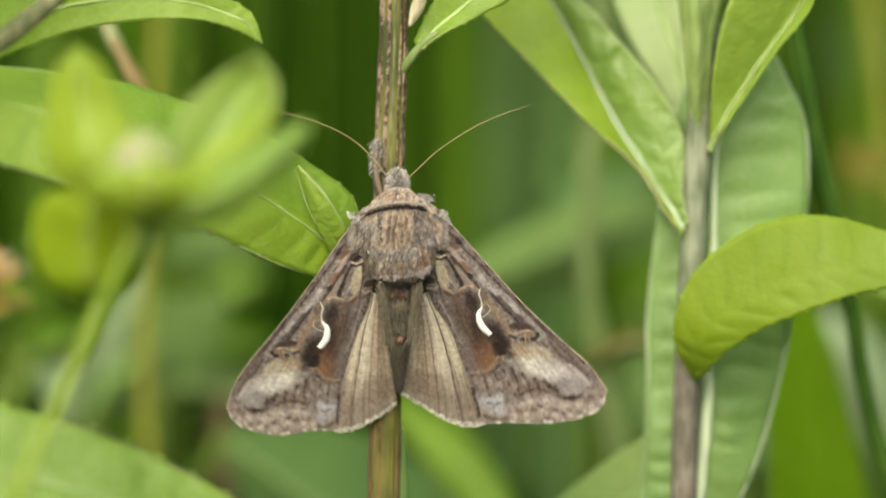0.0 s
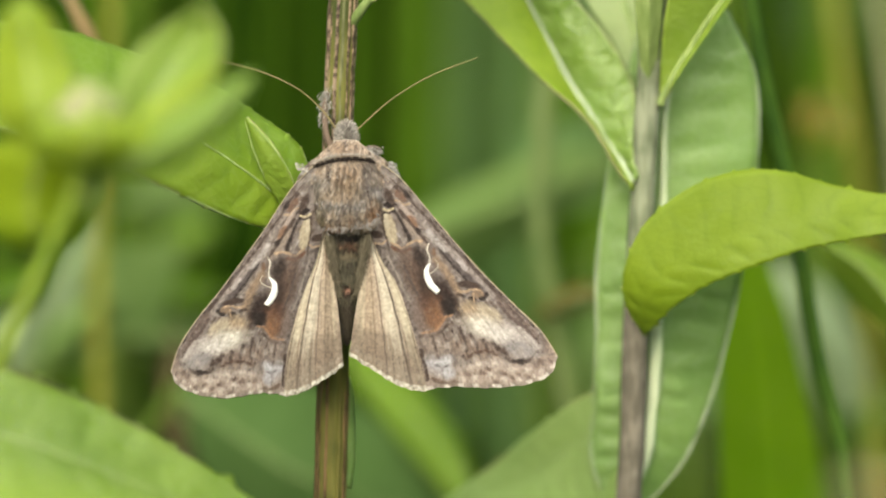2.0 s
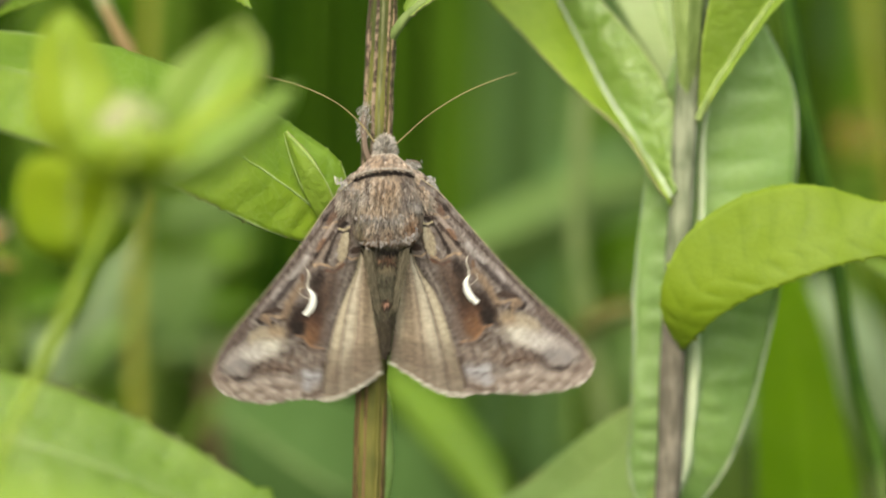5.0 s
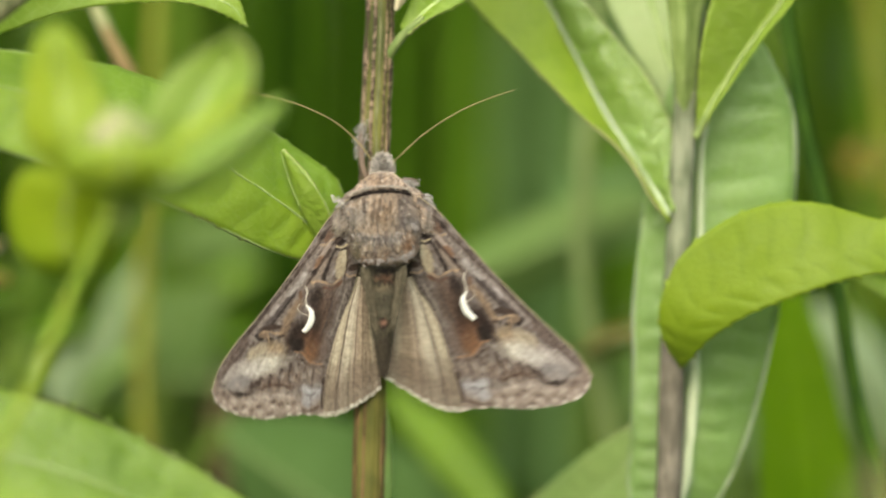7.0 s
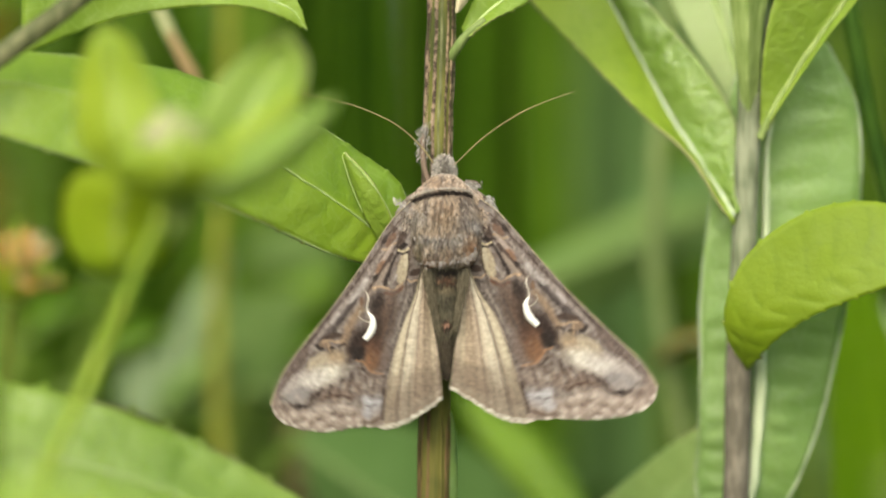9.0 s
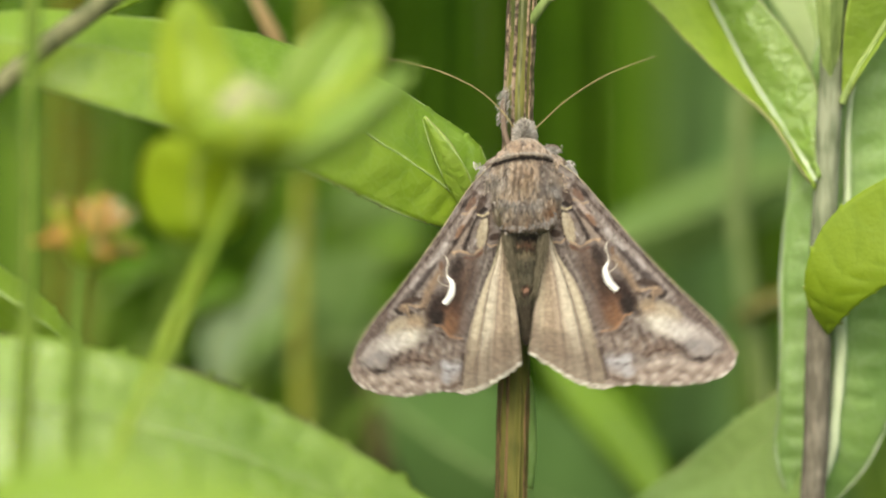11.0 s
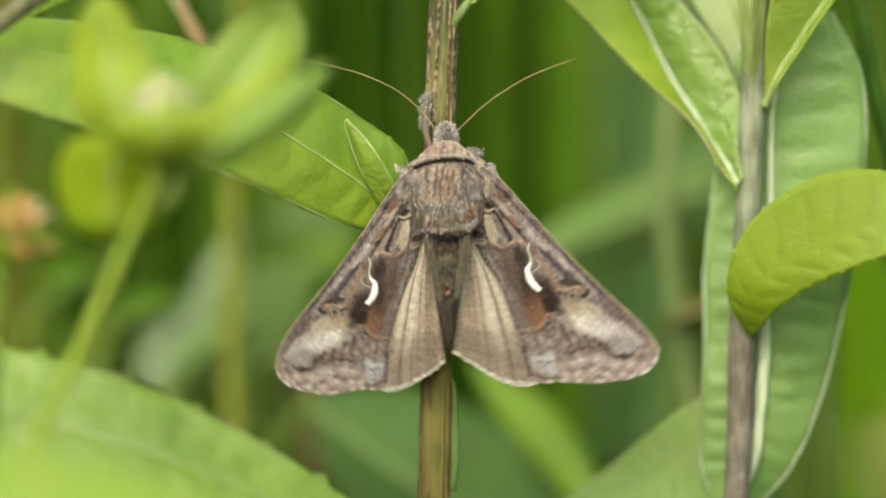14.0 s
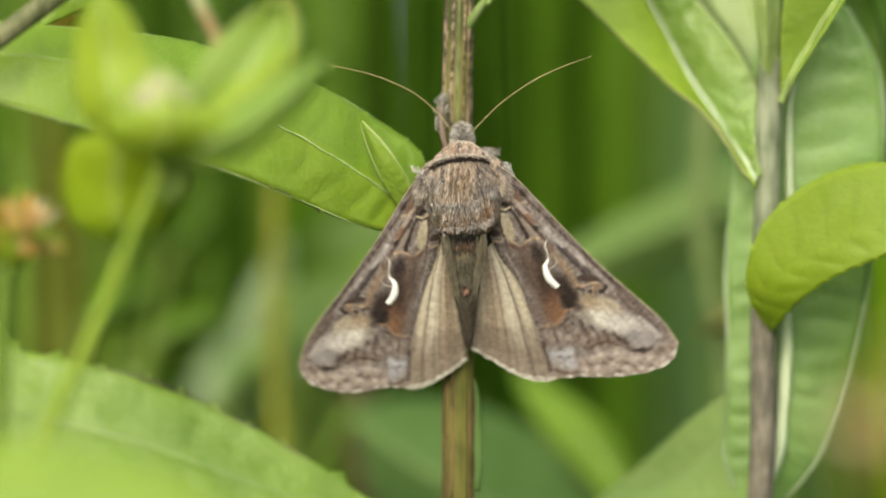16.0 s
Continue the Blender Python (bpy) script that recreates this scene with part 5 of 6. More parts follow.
    # pale rounded cells along the margin, brown between
    rim = r + 0.02 * n2
    col = blend(col, srgb(156, 136, 122), 0.7 * np.clip((rim - 0.90) / 0.03, 0, 1))
    for a, b, c in ((942, 714, 10), (972, 712, 12), (998, 722, 12), (1026, 720, 11), (1050, 722, 9), (960, 732, 11), (985, 738, 10), (1012, 736, 10), (934, 738, 11), (910, 740, 10), (1038, 732, 8), (1068, 716, 6), (926, 718, 8)):
        spot(srgb(178, 160, 146), a, b, c, c * 0.85, 0, 0.8, 0.8)
        spot(srgb(198, 184, 170), a - 1, b - 2, c * 0.5, c * 0.4, 0, 0.6, 0.9)
    for a, b in ((956, 721), (984, 727), (1010, 729), (947, 727), (972, 742), (920, 730), (998, 735), (1040, 712), (895, 742), (1026, 731)):
        spot(srgb(104, 80, 66), a, b, 7, 3.5, 30, 0.6, 0.9)
    # chalky grey patch by the hindwing
    spot(srgb(172, 163, 161), 868, 718, 26, 14, 20, 0.85, 0.9)
    spot(srgb(184, 178, 178), 880, 708, 15, 9, -22, 0.85, 0.9)
    spot(srgb(178, 171, 171), 884, 726, 13, 10, 35, 0.85, 0.9)
    spot(srgb(178, 171, 171), 856, 712, 12, 6, 12, 0.7, 0.9)
    line(slate, [(862, 714), (874, 718), (884, 716)], 1.6, 0.5, 0.9)
    line(umber, [(836, 690), (842, 712), (848, 738)], 3.4, 0.9, 0.6)
    line(srgb(110, 88, 72), [(858, 738), (880, 745), (902, 746)], 3.0, 0.8)
    # veins
    for v in (0.10, 0.19, 0.29, 0.38, 0.47, 0.56, 0.66, 0.77, 0.88):
        k = np.clip(1.4 - np.abs(s - v + 0.012 * n1) / 0.005, 0, 1)
        col = blend(col, srgb(84, 66, 56), (0.15 + 0.7 * n2) * k * np.clip((r - 0.5) / 0.2, 0, 1))
    # chequered fringe and pale front edge
    f = np.clip((r - 0.982) / 0.006, 0, 1)
    beat = np.clip(np.cos(s * 2 * math.pi * 9 + 2.5 * n1) * 2 - 0.4 + 2 * n2, 0, 0.8)
    col = blend(col, srgb(150, 136, 122), 0.6 * f)
    col = blend(col, srgb(204, 192, 178), f * beat)
    col = blend(col, srgb(190, 174, 138), (0.8 + n2) * (s < 0.013))
    col = blend(col, srgb(58, 45, 39), 0.8 * np.clip(1.2 - np.abs(s - 0.032) / 0.014, 0, 1) * (0.6 + 1.4 * n2) * (r < 0.8))
    # single scales: fine grain along the rows
    grain = np.array([noise.noise(Vector((a * 150, b * 60, 5.0))) for a, b in zip(s, r)])
    col = np.clip(col * (1 + 0.30 * grain + 0.16 * n4 + 0.1 * streak)[:, None], 0.004, 1)
    col = 0.15 * (col / 0.15) ** 1.3 * 1.07
    PAINTED["fore"] = col
    return col


def hind_colours(x, z, r, s):
    """Colours of a hindwing: cream with sharp dark veins and a brown border."""
    if "hind" in PAINTED:
        return PAINTED["hind"]
    n1, n2, n3 = cloud(x, z, 1.2, 2.0), cloud(x, z, 4.0, 6.0), cloud(x, z, 8.0, 3.0)
    fold = np.array([noise.noise(Vector((a * 30, b * 1.5, 7.0))) for a, b in zip(s, r)])
    hair = np.array([noise.noise(Vector((a * 110, b * 5, 3.0))) for a, b in zip(s, r)])
    col = np.tile(srgb(190, 166, 144), (len(x), 1))

    def lane(c, v, w, k):
        nonlocal col
        col = blend(col, c, np.clip(1.5 - np.abs(s - v) / w, 0, 1) * k)

    lane(srgb(218, 202, 178), 0.46, 0.10, 0.9)
    lane(srgb(208, 192, 164), 0.24, 0.08, 0.85)
    lane(srgb(196, 182, 146), 0.07, 0.04, 0.7)
    lane(srgb(184, 160, 134), 0.78, 0.14, 0.8)
    lane(srgb(196, 178, 150), 0.92, 0.05, 0.6)
    col = blend(col, srgb(120, 100, 84), 0.35 * np.clip(fold - 0.1, 0, 1))
    border = np.clip((r - 0.66 + 0.05 * n1 + 0.07 * fold) / 0.14, 0, 1)
    col = blend(col, srgb(142, 121, 103), border * 0.75)
    col = blend(col, srgb(92, 74, 62), border * np.clip(1.8 * hair + 0.8 * n2, 0, 0.8) * (0.4 + 0.6 * (s < 0.55)))
    col = blend(col, srgb(164, 146, 128), np.clip(1 - np.abs(r - 0.93) / 0.05, 0, 1) * (0.5 + n2))
    for v, w, k in ((0.13, 0.011, 1.0), (0.185, 0.006, 0.7), (0.355, 0.016, 1.1), (0.60, 0.009, 0.85), (0.73, 0.005, 0.6)):
        col = blend(col, srgb(62, 46, 36), (k + 0.5 * n2) * np.clip(1.5 - np.abs(s - v + 0.01 * n1) / w, 0, 1) * np.clip(1.35 - r, 0, 1))
    f = np.clip((r - 0.965) / 0.01, 0, 1)
    col = blend(col, srgb(214, 204, 186), f * (0.7 + n2))
    col = np.clip(col * (0.97 + 0.2 * n2 + 0.2 * n3 + 0.25 * hair)[:, None], 0.004, 1)
    col = 0.3 * (col / 0.3) ** 1.15 * 1.33 * np.array([1.0, 0.995, 0.96])
    PAINTED["hind"] = col
    return col


def wing(name, outline, reference, sign, lift, colours, n, m, moth, label, pleat=0.0):
    """One wing as a thin, gently arched, veined sheet that slopes away from the body."""
    pts, ref = patch(*outline, n, m), patch(*reference, n, m)
    rr = np.repeat(np.arange(n + 1) / n, m + 1)
    ss = np.tile(np.arange(m + 1) / m, n + 1)
    x, z = np.array([p.x for p in ref]), np.array([p.z for p in ref])
    col = colours(x, z, rr, ss)
    col = 0.96 * (0.82 * col + 0.18 * col.mean(axis=1, keepdims=True))
    V = np.array(pts)
    dx, dz = sign * (V[:, 0] - AXIS[0]), AXIS[2] - V[:, 2]
    y = lift + 0.08 * dx + 0.30 * dz - 0.45 * np.sin(np.pi * np.clip(ss, 0, 1)) * np.clip(rr * 2, 0, 1)
    y = y + pleat * np.cos(ss * 2 * math.pi * 3.5) * np.clip(rr * 1.5, 0, 1) + 0.015 * np.cos(ss * 2 * math.pi * 9) * np.clip(rr * 1.5, 0, 1)
    # scalloped, slightly frayed margin
    fray = np.array([noise.noise(Vector((s * 60, 3.0, lift))) for s in ss])
    V[:, 2] -= (0.04 * np.cos(ss * 2 * math.pi * 8) + 0.06 * fray) * np.clip((rr - 0.93) / 0.07, 0, 1)
    V[:, 1] = y
    back = V.copy()
    back[:, 1] += 0.08
    faces, w, t = [], m + 1, len(V)
    for i in range(n):
        for j in range(m):
            a, b, c, d = i * w + j, i * w + j + 1, (i + 1) * w + j + 1, (i + 1) * w + j
            faces.append((a, d, c, b) if sign > 0 else (a, b, c, d))
            faces.append((a + t, b + t, c + t, d + t) if sign > 0 else (a + t, d + t, c + t, b + t))
    rim = [(i * w, (i + 1) * w) for i in range(n)] + [(i * w + m, (i + 1) * w + m) for i in range(n)] + [(n * w + j, n * w + j + 1) for j in range(m)]
    faces += [(a, b, b + t, a + t) for a, b in rim]
    return coloured(name, np.vstack([V, back]), faces, np.vstack([col, col * 0.8]), WING, moth, label), V, x, z


def mark(V, x, z, pts, widths, wing_ob, mat, name, sign):
    """A raised mark on a wing that follows its surface."""
    line = spline(pts, 30)
    wid = [q[0] for q in spline([(w, 0, 0) for w in widths], 30)]
    bm = bmesh.new()
    rows = []
    for i, q in enumerate(line):
        d = line[min(i + 1, 30)] - line[max(i - 1, 0)]
        nx, nz = -d.z, d.x
        k = math.hypot(nx, nz) + 1e-9
        row = []
        for j, h in ((-1, 0.0), (-0.6, 0.07), (0.6, 0.07), (1, 0.0)):
            px, pz = q.x + nx / k * wid[i] * j, q.z + nz / k * wid[i] * j
            near = int(np.argmin((x - px) ** 2 + (z - pz) ** 2))
            row.append(bm.verts.new(mm((V[near, 0] + sign * (px - x[near]), V[near, 1] - 0.02 - h, V[near, 2] + pz - z[near]))))
        rows.append(row)
    for a, b in zip(rows, rows[1:]):
        for j in range(3):
            bm.faces.new((a[j], a[j + 1], b[j + 1], b[j]))
    part(name, bm, mat, wing_ob, "silvery white mark")


def fur(name, count, place, parent, colour, length, label="", seed=0, width=0.05):
    """A coat of fine flat hairs. place(rng) gives the root, the direction and the normal, in mm."""
    rng = np.random.default_rng(seed)
    v, f, c = [], [], []
    for i in range(count):
        p, d, nor = place(rng)
        L = length * rng.uniform(0.6, 1.3)
        d = (d + Vector(rng.normal(0, 0.16, 3))).normalized()
        w = d.cross(nor)
        w = (w.normalized() if w.length > 1e-6 else Vector((1, 0, 0))) * width * rng.uniform(0.6, 1.4)
        mid = p + d * L * 0.55 + nor * L * 0.10
        tip = p + d * L + nor * L * 0.05
        b = len(v)
        v += [p - w, p + w, mid - w * 1.1, mid + w * 1.1, tip]
        f += [(b, b + 1, b + 3, b + 2), (b + 2, b + 3, b + 4)]
        k = np.asarray(colour(p, rng))
        c += [k * 0.85, k * 0.85, k, k, k * 1.12]
    return coloured(name, [tuple(q) for q in v], f, np.array(c), FUR, parent, label)


def narrowing(ct, top):
    """How far a body narrows towards its upper end."""
    return 1 - top * max(0, ct) ** 1.5


def body_part(name, centre, radii, colour, parent, tilt=0.0, n=28, m=36, squash=0.0, label="", box=1.0, top=0.0, lean=0.0):
    v, f, c = [], [], []
    for i in range(n + 1):
        t = math.pi * i / n
        for j in range(m):
            a = 2 * math.pi * j / m
            k = 1 + 0.05 * noise.noise(Vector((i * 0.4, math.cos(a) * 2, math.sin(a) * 2)))
            taper = (1 - squash * (1 - math.cos(t)) / 2) * narrowing(math.cos(t), top)
            st, ct = math.sin(t) ** box, math.copysign(abs(math.cos(t)) ** box, math.cos(t))
            q = Vector((radii[0] * st * math.cos(a) * taper * k, radii[1] * st * math.sin(a) * taper * k, radii[2] * ct))
            q = Matrix.Rotation(radians(lean), 3, "Y") @ Matrix.Rotation(radians(tilt), 3, "X") @ q
            v.append(tuple(Vector(centre) + q))
            c.append(colour(Vector(centre) + q))
    for i in range(n):
        for j in range(m):
            f.append((i * m + j, (i + 1) * m + j, (i + 1) * m + (j + 1) % m, i * m + (j + 1) % m))
    return coloured(name, v, f, np.array(c), FUR, parent, label)


WINGS = []
HINGE = (-4.25, -1.50, 3.22)


def build_moth():
    base = (-4.27, 1.90, -2.81)
    moth = thing("moth", base, "brown and cream moth with silvery wing marks clinging to a stem", "moth")
    silver, nt, n, l, p = node_material("silver_scales")
    p.inputs["Base Color"].default_value = (0.86, 0.85, 0.80, 1)
    p.inputs["Roughness"].default_value = 0.35
    tc = n.new("ShaderNodeTexCoord")
    g = n.new("ShaderNodeTexNoise")
    g.inputs["Scale"].default_value = 4000.0
    l.new(tc.outputs["Object"], g.inputs["Vector"])
    b = n.new("ShaderNodeBump")
    b.inputs["Strength"].default_value = 0.3
    b.inputs["Distance"].default_value = 0.0001
    l.new(g.outputs["Fac"], b.inputs["Height"])
    l.new(b.outputs[0], p.inputs["Normal"])

    thread = node_material("cream_scales")[0]
    thread.node_tree.nodes["Principled BSDF"].inputs["Base Color"].default_value = (0.5, 0.46, 0.39, 1)
    thread.node_tree.nodes["Principled BSDF"].inputs["Roughness"].default_value = 0.7
    for sign, fo, hi in ((1, FORE_R, HIND_R), (-1, FORE_L, HIND_L)):
        ob, V, x, z = wing("forewing", fo, FORE_R, sign, -1.7, fore_colours, 300, 260, moth, "grey-brown forewing with a silvery mark")
        WINGS.append((ob, sign))
        mark(V, x, z, [(1.64, 0.00, -2.15), (1.40, 0.00, -2.68), (1.64, 0.00, -3.48), (2.25, 0.00, -4.12)], [0.05, 0.16, 0.22, 0.17], ob, silver, "silver_mark", sign)
        mark(V, x, z, [(1.56, 0.00, -0.75), (1.44, 0.00, -1.23), (1.60, 0.00, -1.71), (1.64, 0.00, -2.23)], [0.02, 0.06, 0.04, 0.06], ob, thread, "silver_line", sign)
        mark(V, x, z, [(1.56, 0.00, -2.92), (1.97, 0.00, -2.68), (2.25, 0.00, -2.31), (2.05, 0.00, -1.95)], [0.028, 0.02, 0.018, 0.014], ob, thread, "silver_line", sign)
        ob = wing("hindwing", hi, HIND_R, sign, -1.4, hind_colours, 140, 220, moth, "cream hindwing with dark veins and a brown border", 0.06)[0]
        WINGS.append((ob, sign))

    # patches of the furry back: place, radii, colour
    back_patches = [(lay(a, b), rx * 0.04, rz * 0.04, hue) for a, b, rx, rz, hue in (
        (705, 400, 26, 34, (146, 122, 98)), (674, 390, 4, 20, (70, 58, 52)), (736, 386, 6, 18, (78, 68, 64)), (742, 410, 8, 22, (112, 102, 98)),
        (652, 408, 20, 6, (160, 150, 142)), (760, 420, 12, 14, (158, 150, 146)), (700, 448, 50, 7, (158, 150, 144)), (660, 440, 16, 12, (142, 126, 112)),
        (752, 464, 12, 24, (162, 114, 76)), (680, 482, 26, 12, (146, 106, 78)), (716, 478, 22, 12, (138, 112, 92)), (662, 462, 6, 26, (136, 122, 96)),
        (690, 345, 34, 10, (146, 120, 96)), (765, 380, 14, 12, (148, 126, 104)), (640, 385, 16, 14, (136, 116, 100)), (700, 320, 18, 14, (168, 158, 148)),
        (692, 462, 5, 16, (92, 80, 74)), (722, 458, 4, 14, (88, 78, 74)))]

    def body_colour(q, rng=None):
        st = noise.noise(Vector((q.x * 4.2, q.y * 0.8, q.z * 0.7)))
        big = noise.noise(q * 0.8 + Vector((3, 0, 0)))
        k = np.array(srgb(170, 149, 129))
        g = min(1, max(0, 1.9 * big))
        k = k * (1 - g) + np.array(srgb(162, 148, 136)) * g
        for c, a, b, hue in back_patches:
            w = max(0, 1.4 - math.hypot((q.x - c[0]) / a, (q.z - c[2]) / b) + 0.5 * st)
            w = min(1, w) * 0.85
            k = k * (1 - w) + np.array(srgb(*hue)) * w
        d = min(0.75, max(0, 1.9 * st - 0.25))
        k = k * (1 - d) + np.array(srgb(70, 56, 48)) * d
        if rng is not None:
            u = rng.random()
            if u < 0.12:
                k = k * 0.4 + 0.6 * np.array(srgb(190, 178, 164))
            elif u < 0.24:
                k = k * 0.4
            k = k * rng.uniform(0.4, 1.95)
        return k * [1.1, 1.08, 1.06]

    thorax = body_part("thorax", (-4.17, -1.00, 2.82), (2.55, 1.9, 2.9), body_colour, moth, label="furry brown thorax", box=0.6, top=0.5)
    head = body_part("head", (-4.36, 0.20, 6.45), (0.66, 1.1, 1.15), lambda q: body_colour(q) * 0.4 + srgb(164, 150, 134) * 0.6, moth, label="furry grey-brown head")
    tc0 = Vector((-4.17, -1.00, 2.82))

    def on_ellipsoid(c, rad, box, top=0.0):
        def place(rng):
            t, a = math.acos(rng.uniform(-0.98, 1)), rng.uniform(math.pi * 0.95, math.pi * 2.05)
            st, ct = math.sin(t) ** box, math.copysign(abs(math.cos(t)) ** box, math.cos(t))
            k = narrowing(math.cos(t), top)
            q = Vector((rad[0] * st * math.cos(a) * k, rad[1] * st * math.sin(a) * k, rad[2] * ct))
            nor = Vector((q.x / rad[0] ** 2, q.y / rad[1] ** 2, q.z / rad[2] ** 2 * 0.5)).normalized()
            down = Vector((0.12 * q.x / rad[0], 0, -1))
            return c + q * 0.99, (down - nor * down.dot(nor) * 0.85).normalized(), nor
        return place

    fur("thorax_fur", 20000, on_ellipsoid(tc0, (2.55, 2.0, 2.9), 0.6, 0.5), thorax, body_colour, 0.5, seed=1, width=0.026)
    on_head = on_ellipsoid(Vector((-4.36, 0.20, 6.45)), (0.66, 1.1, 1.1), 1.0)

    def head_place(rng):
        q, d, nor = on_head(rng)
        return q, (nor * 0.6 + Vector(rng.normal(0, 0.35, 3)) + Vector((0, -0.2, 0.1))).normalized(), Vector((0, -0.8, 0.6))
    fur("head_fur", 1300, head_place, head, lambda q, r: (body_colour(q, r) * 0.45 + srgb(206, 196, 182) * 0.82) * r.uniform(0.35, 1.5), 0.34, seed=2, width=0.024)

    # collar: a raised band of scales over the thorax's front
    arc = spline([(-7.05, -0.70, 4.45), (-6.05, -1.90, 5.02), (-4.70, -2.55, 5.38), (-3.20, -2.35, 5.36), (-1.75, -0.80, 4.75)], 40)

    def collar_place(rng):
        k = rng.uniform(0, 39.99)
        q = arc[int(k)].lerp(arc[int(k) + 1], k % 1)
        a = k / 20 - 1
        up = rng.random()
        return q + Vector((-1.15 * a * up, 1.1 * up * up, 0.95 * up)), Vector((a * 0.6, -0.25, -0.75)), Vector((0, -0.9, 0.35))
    fur("collar", 2600, collar_place, thorax, lambda q, r: body_colour(q + Vector((0, 0, 0)), r) * 1.05 + 0.015, 0.42, "raised brown collar of scales", 3, 0.03)

    def edge_place(rng):
        k = rng.uniform(5, 34.99)
        q = arc[int(k)].lerp(arc[int(k) + 1], k % 1) - Vector((0, -0.12, 0.32))
        return q, Vector((k / 20 - 1, -0.1, -0.7)), Vector((0, -1, 0.2))
    fur("collar_edge", 700, edge_place, thorax, lambda q, r: np.array(srgb(52, 40, 34)) * r.uniform(0.6, 1.2), 0.28, "dark line under the collar", 8, 0.06)

    def lip_place(rng):
        k = rng.uniform(5, 34.99)
        q = arc[int(k)].lerp(arc[int(k) + 1], k % 1) + Vector((0, -0.12, -0.06))
        return q, Vector((k / 20 - 1, -0.15, -0.5)), Vector((0, -1, 0.2))
    fur("collar_lip", 420, lip_place, thorax, lambda q, r: np.array(srgb(196, 182, 164)) * r.uniform(0.6, 1.2), 0.2, "pale lip of the collar", 9, 0.04)

    # shoulder pads: furry flaps over the wing roots, with pale outer tips
    for k, (c, ax) in enumerate((((-6.65, -0.70, 3.60), -1), ((-1.85, -0.70, 3.75), 1))):
        turn = Matrix.Rotation(radians(-ax * 30), 3, "Y")
        pad = body_part("shoulder_pad", c, (0.95, 0.9, 1.7), body_colour, moth, n=16, m=20, label="grey-brown furry shoulder pad", lean=-ax * 30)

        def pad_place(rng, c=Vector(c), ax=ax, turn=turn):
            t, a = math.acos(rng.uniform(-1, 1)), rng.uniform(math.pi, 2 * math.pi)
            d = Vector((math.sin(t) * math.cos(a), math.sin(t) * math.sin(a), math.cos(t)))
            return c + turn @ Vector((d.x * 0.95, d.y * 0.9, d.z * 1.7)), Vector((ax * 0.4, -0.1, -0.85)), turn @ d

        def pad_colour(q, r, c=Vector(c), ax=ax):
            k = body_colour(q, r)
            return k * 0.55 + np.array(srgb(190, 178, 164)) * 0.45 if ax * (q.x - c.x) > 0.45 else k
        fur("pad_fur", 2200, pad_place, pad, pad_colour, 0.5, "", 10 + k, 0.028)

    # pale tufts of scales at the shoulders, the neck and the back's lower edge
    def spot3(a, b, y):
        return lay(a, b)[0], y, lay(a, b)[2]
    for k, (a, b, way, n, size) in enumerate(((spot3(783, 374, -1.4), spot3(790, 394, -1.2), (0.35, -0.4, -0.75), 90, 0.28), (spot3(742, 352, -0.7), spot3(758, 362, -0.9), (0.8, -0.3, -0.2), 40, 0.26),
                                              (spot3(616, 374, -1.2), spot3(642, 398, -1.7), (-0.1, -0.5, -0.8), 60, 0.24), (spot3(640, 396, -2.0), spot3(678, 406, -2.6), (0.1, -0.4, -0.8), 45, 0.3),
                                              (spot3(655, 447, -2.9), spot3(745, 444, -2.9), (0.0, -0.35, -0.9), 110, 0.3), (spot3(664, 492, -2.7), spot3(745, 484, -2.7), (0.0, -0.4, -0.8), 90, 0.24),
                                              (spot3(745, 482, -2.7), spot3(762, 470, -2.5), (0.35, -0.35, -0.8), 36, 0.3), (spot3(745, 420, -2.6), spot3(766, 430, -2.2), (0.2, -0.35, -0.8), 40, 0.3))):
        def tuft_place(rng, a=Vector(a), b=Vector(b), way=Vector(way)):
            return a.lerp(b, rng.random()) + Vector(rng.normal(0, 1, 3) * [0.16, 0.08, 0.16]), way, Vector((0, -1, 0.2))
        fur("scale_tuft", n, tuft_place, thorax, lambda q, r, k=k: srgb(*((198, 188, 176) if k < 3 else (164, 152, 142))) * r.uniform(0.55, 1.4), size, "pale tuft of scales", 20 + k, 0.03)

    # abdomen: greenish brown, ringed, with two small crests
    def abdomen_colour(q, rng=None):
        ring = 0.5 + 0.5 * math.cos((q.z - 1.0) * 4.2)
        k = np.array(srgb(124, 114, 92)) * (0.7 + 0.3 * ring)
        side = min(1, abs(q.x - AXIS[0]) / 1.1)
        k = k * (1 - 0.35 * side)
        for (cx, _, cz), rx, rz, hue in crests:
            w = max(0, min(1, 1.6 - math.hypot((q.x - cx) / rx, (q.z - cz) / rz)))
            k = k * (1 - w) + np.array(srgb(*hue)) * w
        return k * (rng.uniform(0.7, 1.3) if rng is not None else 1)
    crests = [(lay(a, b), rx * 0.04, rz * 0.04, hue) for a, b, rx, rz, hue in (
        (709, 502, 22, 8, (34, 26, 22)), (709, 516, 14, 5, (132, 94, 70)), (709, 523, 14, 3, (62, 46, 38)), (708, 532, 16, 4, (138, 122, 96)), (707, 588, 7, 3, (56, 42, 36)), (707, 594, 6, 4, (190, 140, 116)), (707, 602, 8, 3, (60, 48, 40)),
        (707, 550, 7, 2, (84, 72, 60)), (707, 640, 16, 26, (92, 80, 64)), (707, 690, 16, 24, (80, 68, 54)))]
    # dark body added to fill the gap under the thorax with shade
    body_part("gap_filler", (-4.22, 0.30, -0.10), (2.7, 1.0, 1.5), lambda q: srgb(44, 34, 28), moth, label="dark filler for the shaded gap under the thorax")
